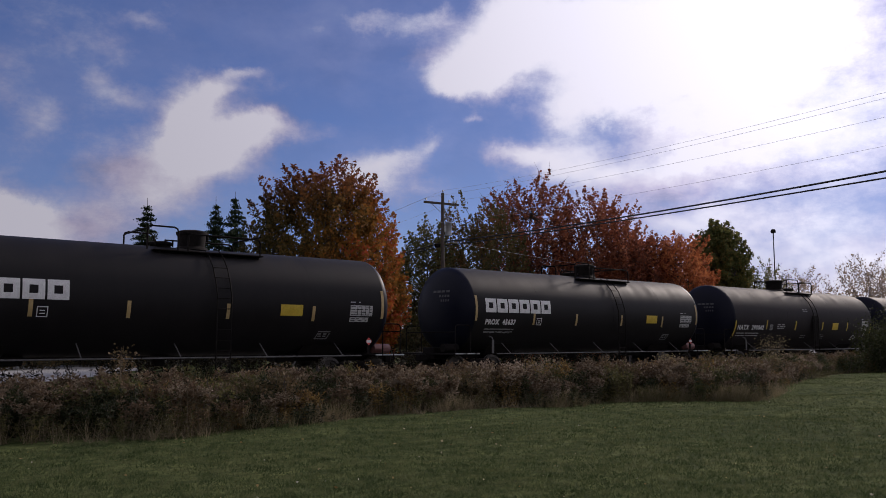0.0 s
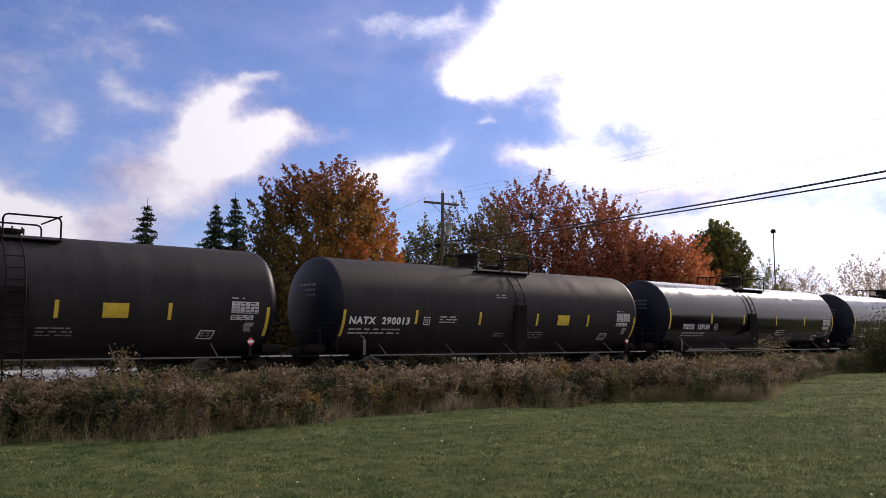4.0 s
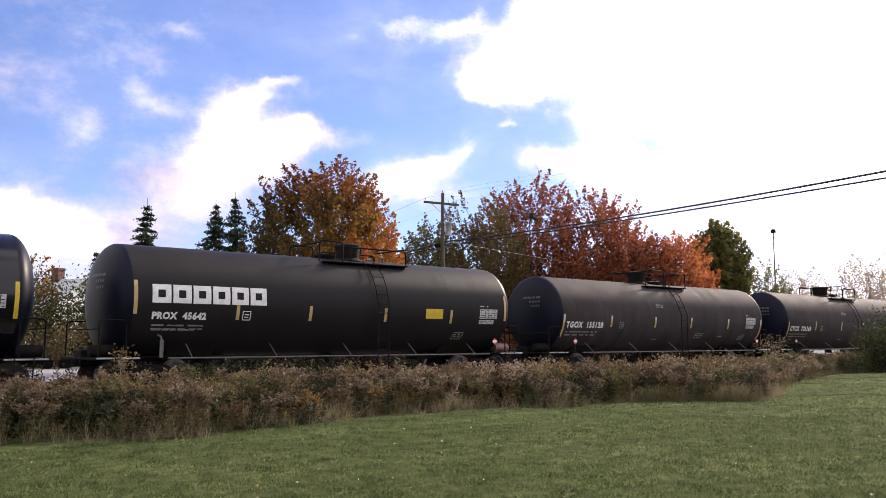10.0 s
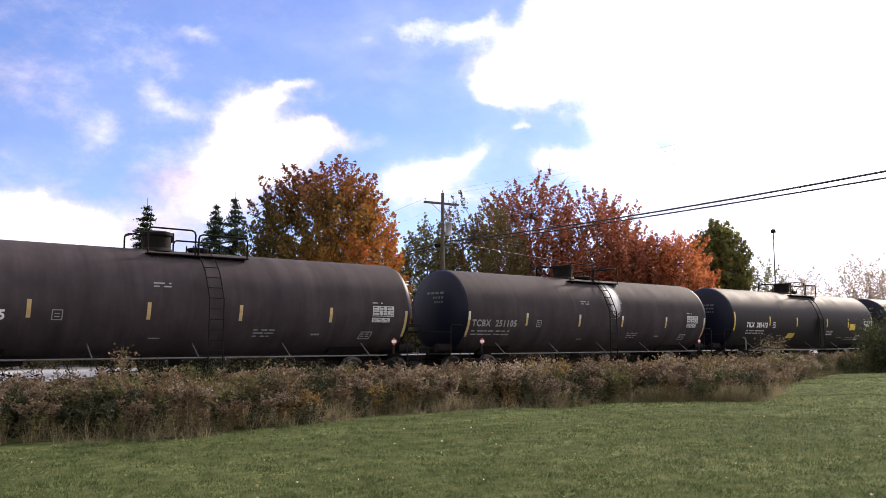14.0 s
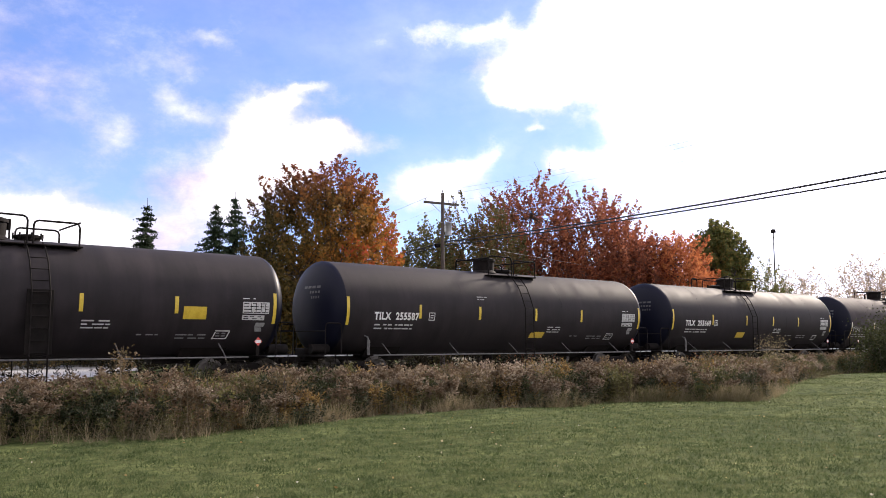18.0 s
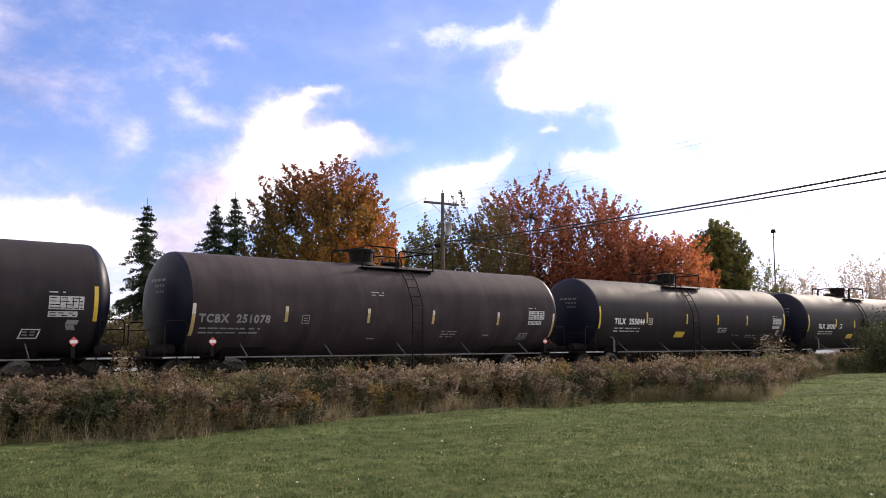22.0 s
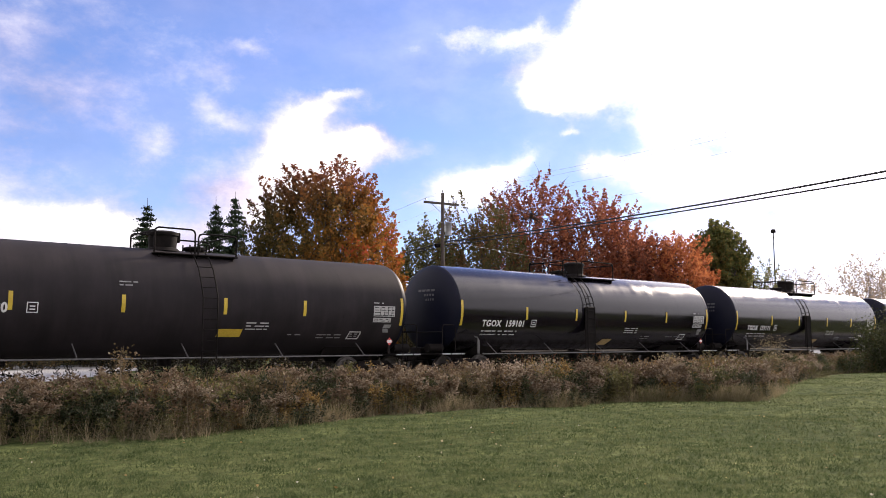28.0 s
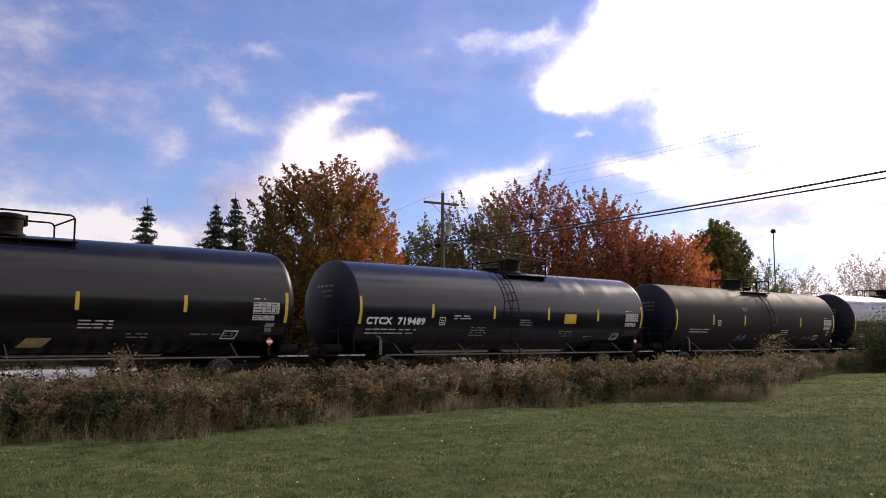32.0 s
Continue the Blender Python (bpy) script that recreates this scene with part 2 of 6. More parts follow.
SHRUB_LEAF = leafy("brown_shrub_leaves", [(0.10, (0.045, 0.048, 0.024)), (0.40, (0.085, 0.075, 0.036)), (0.65, (0.14, 0.10, 0.048)), (0.90, (0.22, 0.14, 0.055))], 0.3, 0.25, 0.5)
BUSH_LEAF = leafy("dark_bush_leaves", [(0.10, (0.022, 0.030, 0.013)), (0.55, (0.048, 0.056, 0.022)), (0.92, (0.10, 0.088, 0.036))], 0.3, 0.5, 0.4)
WEED_LEAF = leafy("dry_weed_leaves", [(0.08, (0.037, 0.0386, 0.0185)), (0.28, (0.0798, 0.0689, 0.0336)), (0.48, (0.1344, 0.0991, 0.0521)), (0.68, (0.1974, 0.1302, 0.0739)), (0.90, (0.2688, 0.1974, 0.1134))], 0.3, 0.45, 0.7)
# weed colour taken near black: shade beneath the train is put into it
SHADED_WEED = leafy("shaded_weed_leaves", [(0.1, (0.006, 0.0072, 0.0033)), (0.5, (0.0135, 0.0114, 0.006)), (0.9, (0.024, 0.0165, 0.009))], 0.1, 0.4, 0.5)
# dark green leaves, deepened further to carry the shade between clumps
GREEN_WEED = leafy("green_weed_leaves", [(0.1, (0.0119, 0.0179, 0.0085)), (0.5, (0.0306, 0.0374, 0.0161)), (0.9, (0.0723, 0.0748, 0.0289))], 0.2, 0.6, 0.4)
GOLD_WEED = leafy("gold_weed_leaves", [(0.1, (0.0941, 0.0584, 0.0226)), (0.5, (0.2164, 0.1364, 0.047)), (0.9, (0.3387, 0.2352, 0.08))], 0.35, 0.6, 0.3)
PALE_WEED = leafy("withered_weed_leaves", [(0.1, (0.1449, 0.1111, 0.0821)), (0.5, (0.3019, 0.2354, 0.1811)), (0.9, (0.483, 0.3985, 0.314))], 0.35, 0.6, 0.3)
BROWN_HEAD = leafy("brown_seed_heads", [(0.1, (0.0571, 0.0403, 0.0269)), (0.5, (0.126, 0.084, 0.0521)), (0.9, (0.21, 0.147, 0.0907))], 0.3, 0.4, 0.5)
OLIVE_WEED = leafy("olive_weed_leaves", [(0.1, (0.0386, 0.0437, 0.0176)), (0.5, (0.0991, 0.0958, 0.0353)), (0.9, (0.1848, 0.1596, 0.0605))], 0.32, 0.6, 0.4)
WEED_STEM = leafy("dry_weed_stems", [(0.1, (0.0588, 0.0462, 0.0294)), (0.6, (0.1344, 0.105, 0.0714)), (0.9, (0.2352, 0.189, 0.1344))], 0.1, 0.3, 0.4)
WEED_FLUFF = leafy("grey_seed_heads", [(0.1, (0.121, 0.0907, 0.0605)), (0.5, (0.2117, 0.1663, 0.1159)), (0.9, (0.3629, 0.3024, 0.2218))], 0.4, 0.4, 0.5)
DRY_GRASS = leafy("straw_grass", [(0.1, (0.1035, 0.1035, 0.0438)), (0.5, (0.2314, 0.1888, 0.1096)), (0.9, (0.4141, 0.341, 0.2314))], 0.35, 0.4, 0.5)
BLADE = leafy("grass_blades", [(0.26, (0.0439, 0.0638, 0.0245)), (0.42, (0.0743, 0.0985, 0.0385)), (0.56, (0.1047, 0.1258, 0.0525)), (0.74, (0.152, 0.1623, 0.0789))], 0.42, 2.4, 0.72, 0.95)
FALLEN = leafy("fallen_leaves", [(0.1, (0.253, 0.1449, 0.0598)), (0.5, (0.414, 0.314, 0.1346)), (0.9, (0.69, 0.6521, 0.598))], 0.1, 0.5, 0.2)


def lawn_material():
    m, nt, p, _ = tree_of("lawn")
    a = noise_of(nt, 0.11, 4, 0.6)
    b = noise_of(nt, 1.3, 5, 0.7)
    c = noise_of(nt, 24, 4, 0.7)
    base = ramp(nt, a, [(0.30, (0.086, 0.112, 0.045)), (0.55, (0.120, 0.144, 0.060)), (0.75, (0.158, 0.168, 0.082))])
    mid = ramp(nt, b, [(0.28, (0.60, 0.66, 0.60)), (0.72, (1.30, 1.22, 1.22))])
    fine = ramp(nt, c, [(0.25, (0.60, 0.63, 0.60)), (0.75, (1.3, 1.27, 1.25))])
    swath = ramp(nt, noise_of(nt, 1.0, 3, 0.55, stretch=(0.10, 0.9, 1)), [(0.35, (0.78, 0.80, 0.78)), (0.65, (1.14, 1.12, 1.10))])
    base = blend(nt, 1.0, base, swath, "MULTIPLY")
    tufts = ramp(nt, noise_of(nt, 4.5, 5, 0.7, stretch=(0.8, 1.2, 1)), [(0.36, (0.46, 0.50, 0.46)), (0.62, (1.10, 1.08, 1.06))])
    base = blend(nt, 1.0, base, tufts, "MULTIPLY")
    k = blend(nt, 1.0, blend(nt, 1.0, base, mid, "MULTIPLY"), fine, "MULTIPLY")
    nt.links.new(k, p.inputs["Base Color"])
    p.inputs["Roughness"].default_value = 1.0
    p.inputs["Specular IOR Level"].default_value = 0.04
    bump(nt, c, p, 0.9, 0.04)
    return m


LAWN = lawn_material()


# ---- mesh tools ----
class Shape:
    """Collects vertices and faces for one mesh."""

    def __init__(self):
        self.v, self.f, self.smooth = [], [], []

    def add(self, verts, faces, smooth=False):
        k = len(self.v)
        self.v += [tuple(p) for p in verts]
        self.f += [tuple(i + k for i in f) for f in faces]
        self.smooth += [smooth] * len(faces)
        return self

    def box(self, x0, x1, y0, y1, z0, z1, bevel=0.0):
        b = min(bevel, (x1 - x0) / 2.2, (y1 - y0) / 2.2, (z1 - z0) / 2.2)
        if b <= 0:
            vs = [(x, y, z) for z in (z0, z1) for x, y in ((x0, y0), (x1, y0), (x1, y1), (x0, y1))]
            return self.add(vs, [(3, 2, 1, 0), (4, 5, 6, 7), (0, 1, 5, 4), (1, 2, 6, 5), (2, 3, 7, 6), (3, 0, 4, 7)])
        bm = bmesh.new()
        bmesh.ops.create_cube(bm, size=1, matrix=Matrix.LocRotScale(((x0 + x1) / 2, (y0 + y1) / 2, (z0 + z1) / 2), None, (x1 - x0, y1 - y0, z1 - z0)))
        bmesh.ops.bevel(bm, geom=bm.edges[:], offset=b, segments=1, affect="EDGES")
        bm.verts.index_update()
        self.add([v.co for v in bm.verts], [[v.index for v in f.verts] for f in bm.faces])
        bm.free()
        return self

    def tube(self, pts, r, n=8, r1=None, caps=True):
        pts = [Vector(p) for p in pts]
        m = len(pts)
        vs, fs = [], []
        side = None
        for i, p in enumerate(pts):
            d = (pts[min(i + 1, m - 1)] - pts[max(i - 1, 0)]).normalized()
            if side is None:
                side = d.orthogonal().normalized()
            side = (side - d * side.dot(d)).normalized()
            up = d.cross(side)
            rr = r if r1 is None else r + (r1 - r) * i / (m - 1)
            for k in range(n):
                a = 2 * math.pi * k / n
                vs.append(p + side * (math.cos(a) * rr) + up * (math.sin(a) * rr))
        for i in range(m - 1):
            for k in range(n):
                fs.append((i * n + k, i * n + (k + 1) % n, (i + 1) * n + (k + 1) % n, (i + 1) * n + k))
        if caps:
            fs.append(tuple(range(n))[::-1])
            fs.append(tuple((m - 1) * n + k for k in range(n)))
        return self.add(vs, fs, True)

    def lathe(self, profile, axis="x", n=48, centre=(0, 0, 0)):
        """profile: (along, radius) pairs."""
        cx, cy, cz = centre
        vs, fs = [], []
        for a, r in profile:
            for k in range(n):
                t = 2 * math.pi * k / n
                c, s = math.cos(t) * r, math.sin(t) * r
                vs.append((cx + a, cy + c, cz + s) if axis == "x" else (cx + c, cy + s, cz + a) if axis == "z" else (cx + s, cy + a, cz + c))
        for i in range(len(profile) - 1):
            for k in range(n):
                fs.append((i * n + k, i * n + (k + 1) % n, (i + 1) * n + (k + 1) % n, (i + 1) * n + k))
        fs.append(tuple(range(n))[::-1])
        fs.append(tuple((len(profile) - 1) * n + k for k in range(n)))
        return self.add(vs, fs, True)

    def mesh(self, name, material):
        me = bpy.data.meshes.new(name)
        me.from_pydata(self.v, [], self.f)
        me.polygons.foreach_set("use_smooth", self.smooth)
        for mm in (material if isinstance(material, (list, tuple)) else [material]):
            me.materials.append(mm)
        bm = bmesh.new()
        bm.from_mesh(me)
        bmesh.ops.recalc_face_normals(bm, faces=bm.faces[:])
        for e in bm.edges:
            if e.is_manifold and e.calc_face_angle(0) > 0.7:
                e.smooth = False
        bm.to_mesh(me)
        bm.free()
        me.update()
        return me


def part(name, shape, material, parent, label="", at=(0, 0, 0)):
    """One mesh object under a thing or a part."""
    ob = new(name, shape.mesh(name, material) if isinstance(shape, Shape) else shape)
    ob.parent = parent
    ob.location = at
    return tagged(ob, label)


def quads_mesh(name, verts, material, mats=None):
    """A mesh of loose quads from an array (n, 4, 3)."""
    q = np.asarray(verts, dtype=np.float32).reshape(-1, 4, 3)
    n = len(q)
    me = bpy.data.meshes.new(name)
    me.vertices.add(n * 4)
    me.vertices.foreach_set("co", q.reshape(-1))
    me.loops.add(n * 4)
    me.loops.foreach_set("vertex_index", np.arange(n * 4, dtype=np.int32))
    me.polygons.add(n)
    me.polygons.foreach_set("loop_start", np.arange(0, n * 4, 4, dtype=np.int32))
    for mm in (material if isinstance(material, (list, tuple)) else [material]):
        me.materials.append(mm)
    if mats is not None:
        me.polygons.foreach_set("material_index", np.asarray(mats, dtype=np.int32))
    me.update(calc_edges=True)
    return me


RNG = np.random.default_rng(7)


def leaf_quads(centres, size, spread=0.5, flat=0.0):
    """Pointed leaf shapes, turned at random, at the given centres."""
    c = np.asarray(centres, dtype=np.float64)
    n = len(c)
    d = RNG.normal(size=(n, 3))
    d[:, 2] *= 1 - flat
    d /= np.linalg.norm(d, axis=1, keepdims=True)
    e = np.cross(d, RNG.normal(size=(n, 3)))
    e /= np.linalg.norm(e, axis=1, keepdims=True)
    s = size * RNG.uniform(1 - spread, 1 + spread, size=(n, 1))
    w = s * RNG.uniform(0.55, 0.9, size=(n, 1))
    bend = np.cross(d, e) * s * RNG.uniform(-0.25, 0.25, size=(n, 1))
    return np.stack([c - d * s * 0.5, c + e * w * 0.5 + bend, c + d * s * 0.5, c - e * w * 0.5 + bend], axis=1)


# ---- ground and track ----
def ground_height(x, y):
    """Nearly level; a low swell in the lawn where it meets the brush beyond x = 24."""
    swell = 0.28 * math.exp(-((x - 38) / 12) ** 2 - ((y - 13) / 5) ** 2)
    roll = (0.03 + 0.035 * min(1, max(0, (x - 10) / 8))) * math.sin(0.9 * x + 1.1 * y) * math.sin(0.5 * x - 0.45 * y + 1) if x > 4 else 0.0
    return swell + roll + 0.04 * math.sin(x * 0.31 + 1) * math.sin(y * 0.37)


def build_ground():
    xs = [-4500, -1500, -400, -120, -60] + [-30 + 0.8 * i for i in range(143)] + [100, 140, 220, 500, 1500, 4500]
    ys = [-4500, -1500, -400, -120, -60] + [-30 + 0.8 * i for i in range(113)] + [75, 120, 200, 500, 1500, 4500]
    vs = [(x, y, ground_height(x, y) if abs(x) < 90 and -40 < y < 22 else 0.0) for y in ys for x in xs]
    n = len(xs)
    fs = [(j * n + i, j * n + i + 1, (j + 1) * n + i + 1, (j + 1) * n + i) for j in range(len(ys) - 1) for i in range(n - 1)]
    s = Shape().add(vs, fs, True)
    tagged(new("ground", s.mesh("ground", LAWN)), "mown green lawn with fallen leaves", "ground", kind="structure")


build_ground()

bed = Shape()
prof = [(-3.4, -0.1), (-2.9, 0.02), (-1.75, 0.06), (1.75, 0.06), (2.9, 0.02), (3.4, -0.1)]
bed.add([(x, TRACK_Y + a, b) for x in (-430, 480) for a, b in prof], [(i, i + 1, i + 7, i + 6) for i in range(5)])
track_bed = tagged(new("track_bed", bed.mesh("track_bed", BALLAST)), "grey crushed stone ballast under the track", "track bed", kind="structure")
for side in (-0.75, 0.75):
    r = Shape()
    for y0, y1, z0, z1 in ((-0.07, 0.07, -0.17, -0.15), (-0.01, 0.01, -0.15, -0.04), (-0.037, 0.037, -0.04, 0.0)):
        r.box(-430, 480, side + y0, side + y1, z0, z1)
    part("rail", r, RAIL_STEEL, track_bed, "rusty steel rail", (0, TRACK_Y, RAIL_Z))
tie = Shape().box(-0.11, 0.11, -1.3, 1.3, -0.12, 0.0, 0.01).mesh("tie", TIE_WOOD)
for i in range(120):
    part("tie", tie, None, track_bed, at=(-6 + i * 0.55, TRACK_Y, 0.085))

# low sun's glint on the wet yard is put into patchy pale colour
lot = Shape().add([(x, y, 0.012) for x, y in ((-30, 31), (5, 31), (11, 37), (17, 46), (20.5, 58), (-30, 62))], [(0, 1, 2, 3, 4, 5)])
tagged(new("gravel_lot", lot.mesh("gravel_lot", GLARE_PAVING)), "wet gravel yard, its low sun shine painted pale", "yard", kind="structure")


# ---- sky with clouds ----
def cloud_dome():
    m, nt, p, out = tree_of("cloud_cover")
    nt.nodes.remove(p)
    L, N = nt.links.new, nt.nodes.new

    def op(kind, a, b=None, c=None):
        n = N("ShaderNodeMath")
        n.operation = kind
        for sock, v in zip(n.inputs, (a, b, c)):
            if v is None:
                continue
            if isinstance(v, (int, float)):
                sock.default_value = v
            else:
                L(v, sock)
        return n.outputs[0]

    tc = N("ShaderNodeTexCoord")
    nrm = N("ShaderNodeVectorMath")
    nrm.operation = "NORMALIZE"
    L(tc.outputs["Object"], nrm.inputs[0])
    # warp the direction a little so that the edges billow
    wn_ = N("ShaderNodeTexNoise")
    wn_.inputs["Scale"].default_value, wn_.inputs["Detail"].default_value, wn_.inputs["Roughness"].default_value = 9, 6, 0.62
    L(nrm.outputs[0], wn_.inputs["Vector"])
    off = N("ShaderNodeVectorMath")
    off.operation = "MULTIPLY_ADD"
    L(wn_.outputs["Color"], off.inputs[0])
    off.inputs[1].default_value = (0.07, 0.07, 0.07)
    L(nrm.outputs[0], off.inputs[2])
    shift = N("ShaderNodeVectorMath")
    shift.operation = "SUBTRACT"
    L(off.outputs[0], shift.inputs[0])
    shift.inputs[1].default_value = (0.035, 0.035, 0.035)
    sep = N("ShaderNodeSeparateXYZ")
    L(shift.outputs[0], sep.inputs[0])
    # object space: +Y straight ahead, +X to the right; degrees of azimuth and elevation
    az = op("MULTIPLY", op("ARCTAN2", sep.outputs[0], sep.outputs[1]), 57.2958)
    el = op("MULTIPLY", op("ARCSINE", sep.outputs[2]), 57.2958)

    def mounds(rows, total=None):
        for a, e, ra, re, s in rows:
            da = op("MULTIPLY", op("SUBTRACT", az, a), 1 / ra)
            de = op("MULTIPLY", op("SUBTRACT", el, e), 1 / re)
            d2 = op("MULTIPLY_ADD", da, da, op("MULTIPLY", de, de))
            g = op("MULTIPLY", op("EXPONENT", op("MULTIPLY", d2, -0.9)), s)
            total = g if total is None else op("ADD", total, g)
        return total

    total = mounds([row for group in CLOUDS for row in group])
    # loose cover all round, mostly unseen, thickened to light tanks and lawn
    far = noise_of(nt, 3.2, 6, 0.6, nrm.outputs[0], (1, 1, 2.4))
    away = op("SUBTRACT", 1.0, op("EXPONENT", op("MULTIPLY", op("MULTIPLY", az, az), -1 / 2600)))
    total = op("ADD", total, op("MULTIPLY", op("MULTIPLY", op("SUBTRACT", far, 0.22), 9.5), away))
    fine = noise_of(nt, 16, 8, 0.68, nrm.outputs[0], (1, 1, 1.6))
    total = op("ADD", total, op("MULTIPLY", op("SUBTRACT", fine, 0.5), 1.9))
    # haze low over the horizon
    haze = op("EXPONENT", op("MULTIPLY", op("MAXIMUM", el, 0.0), -1 / 5.5))
    total = op("ADD", total, op("MULTIPLY", haze, 1.35))
    # clear round the sun
    dot = N("ShaderNodeVectorMath")
    dot.operation = "DOT_PRODUCT"
    L(nrm.outputs[0], dot.inputs[0])
    rel = HEADING - SUN_AZ
    dot.inputs[1].default_value = (math.sin(rel) * math.cos(SUN_EL), math.cos(rel) * math.cos(SUN_EL), math.sin(SUN_EL))
    near = op("EXPONENT", op("MULTIPLY", op("SUBTRACT", 1.0, dot.outputs["Value"]), -1 / 0.16))
    hole = op("EXPONENT", op("MULTIPLY", op("SUBTRACT", 1.0, dot.outputs["Value"]), -1 / 0.006))
    total = op("SUBTRACT", total, op("MULTIPLY", hole, 6.0))
    cover = N("ShaderNodeMapRange")
    cover.interpolation_type = "SMOOTHSTEP"
    cover.inputs[1].default_value, cover.inputs[2].default_value = 0.0, 2.3
    L(total, cover.inputs[0])
    veil = op("MULTIPLY_ADD", noise_of(nt, 5, 5, 0.6, nrm.outputs[0], (1, 1, 2.0)), 0.5, -0.13)
    cover_all = op("MAXIMUM", op("POWER", cover.outputs[0], 1.2), op("MAXIMUM", veil, 0.0))
    cover_all = op("MULTIPLY", cover_all, op("SUBTRACT", 1.0, hole))
    shade = noise_of(nt, 7, 4, 0.55, nrm.outputs[0], (1, 1, 1.8))
    thick = op("SUBTRACT", op("ADD", op("MULTIPLY", op("SUBTRACT", total, 0.5), 0.30), shade), mounds(GLOOM))
    tint = ramp(nt, thick, [(0.36, (0.36, 0.34, 0.46)), (0.60, (0.66, 0.60, 0.74)), (0.92, (1.0, 0.97, 1.0))])
    em = N("ShaderNodeEmission")
    L(tint, em.inputs[0])
    L(op("MULTIPLY_ADD", near, 1.9, 0.88), em.inputs[1])
    tr = N("ShaderNodeBsdfTransparent")
    mx = N("ShaderNodeMixShader")
    L(cover_all, mx.inputs[0])
    L(tr.outputs[0], mx.inputs[1])
    L(em.outputs[0], mx.inputs[2])
    L(mx.outputs[0], out.inputs[0])
    m.cycles.emission_sampling = "NONE"

    rows, cols, radius = 26, 72, 2600
    vs, fs = [], []
    for j in range(rows + 1):
        e = radians(-1.5 + 91.4 * j / rows)
        for i in range(cols):
            a = 2 * math.pi * i / cols
            vs.append((radius * math.cos(e) * math.sin(a), radius * math.cos(e) * math.cos(a), radius * math.sin(e)))
    for j in range(rows):
        for i in range(cols):
            fs.append((j * cols + i, j * cols + (i + 1) % cols, (j + 1) * cols + (i + 1) % cols, (j + 1) * cols + i))
    return tagged(new("cloud_backdrop", Shape().add(vs, fs, True).mesh("cloud_backdrop", m)),
                  "broken white and lavender clouds drifting over blue sky", "clouds", kind="structure")


# banks of cloud: azimuth and elevation in degrees, their half widths, and density
BANK = [(4.1, 19.3, 3.69, 2.15, 0.55), (2.7, 17.4, 2.34, 1.47, 0.4), (5.5, 17.3, 2.32, 1.64, 1.5), (3.7, 16.7, 1.56, 0.96, 1.3), (7.4, 18.7, 2.68, 2.15, 1.5), (9.4, 20.4, 3.4, 2.45, 1.6), (7.3, 22.1, 1.55, 1.22, 1.0), (15.0, 19.2, 5.3, 3.1, 1.8), (22.2, 16.1, 6.86, 4.7, 1.8), (11.7, 14.4, 2.03, 1.31, 1.4), (14.5, 16.1, 3.22, 1.78, 1.3), (25.2, 23.2, 9.32, 5.47, 1.7), (14.3, 13.6, 1.44, 0.58, -0.55), (10.0, 11.9, 2.6, 1.19, 1.25), (7.3, 12.0, 1.59, 0.75, 0.95), (12.5, 10.5, 3.25, 1.55, 1.1), (16.5, 10.0, 3.45, 1.63, 0.8), (22.0, 11.2, 5.94, 1.91, 1.0), (18.5, 7.2, 8.35, 1.3, 0.9)]
LEFT = [(-14.9, 10.4, 2.6, 2.22, 0.8), (-17.4, 8.2, 4.01, 1.65, 0.8), (-10.8, 17.3, 1.62, 0.55, 1.23), (-12.4, 16.2, 1.6, 0.95, 1.56), (-13.7, 14.9, 1.43, 1.24, 1.56), (-14.9, 13.3, 1.41, 1.39, 1.49), (-14.4, 11.7, 2.05, 1.4, 1.43), (-16.0, 10.1, 2.39, 1.55, 0.98), (-18.9, 10.0, 2.15, 1.09, 0.65), (-12.4, 12.5, 2.08, 1.67, 1.3), (-8.9, 14.1, 1.85, 0.82, 1.69), (-10.1, 13.1, 1.84, 1.04, 1.49), (-7.0, 13.5, 1.24, 0.67, 0.85), (-11.4, 11.1, 3.04, 1.68, 1.23), (-28.7, 7.4, 1.86, 1.29, 1.56), (-25.3, 8.3, 1.97, 0.91, 1.56), (-23.4, 7.3, 1.85, 1.28, 1.23), (-26.5, 6.0, 4.25, 1.04, 1.43), (-20.5, 6.6, 2.8, 1.3, 0.91)]
MIDDLE = [(-2.4, 11.0, 2.26, 1.22, 1.24), (0.4, 11.9, 2.25, 1.06, 1.24), (2.5, 13.0, 1.09, 0.64, 1.01), (-0.8, 9.7, 4.64, 1.07, 1.07), (-0.8, 20.9, 3.56, 0.94, 0.81), (2.4, 21.2, 1.88, 0.94, 0.78), (-2.8, 20.5, 1.64, 0.59, 0.55), (-5.9, 20.1, 1.19, 0.36, 0.43), (-5.7, 21.9, 1.09, 1.06, 0.38), (0.4, 18.8, 4.42, 1.09, 0.31), (-3.1, 22.1, 0.5, 0.4, 0.35), (5.2, 14.3, 0.66, 0.37, 1.01)]
WISPS = [(-18.3, 14.7, 1.66, 0.82, 0.78), (-19.8, 15.8, 0.92, 0.62, 0.57), (-22.5, 13.3, 1.26, 0.9, 0.73), (-17.4, 19.4, 1.19, 0.51, 0.57), (-19.2, 18.0, 1.36, 1.13, 0.43), (-21.9, 17.1, 1.31, 0.89, 0.43), (-15.3, 18.7, 1.82, 1.81, 0.33), (-25.0, 14.2, 0.85, 0.88, 0.43), (-7.8, 16.2, 2.52, 1.0, 0.63), (-5.5, 18.1, 0.74, 0.39, 0.43), (-3.3, 15.9, 0.96, 0.7, 0.35), (-5.0, 13.7, 1.27, 0.72, 0.63)]
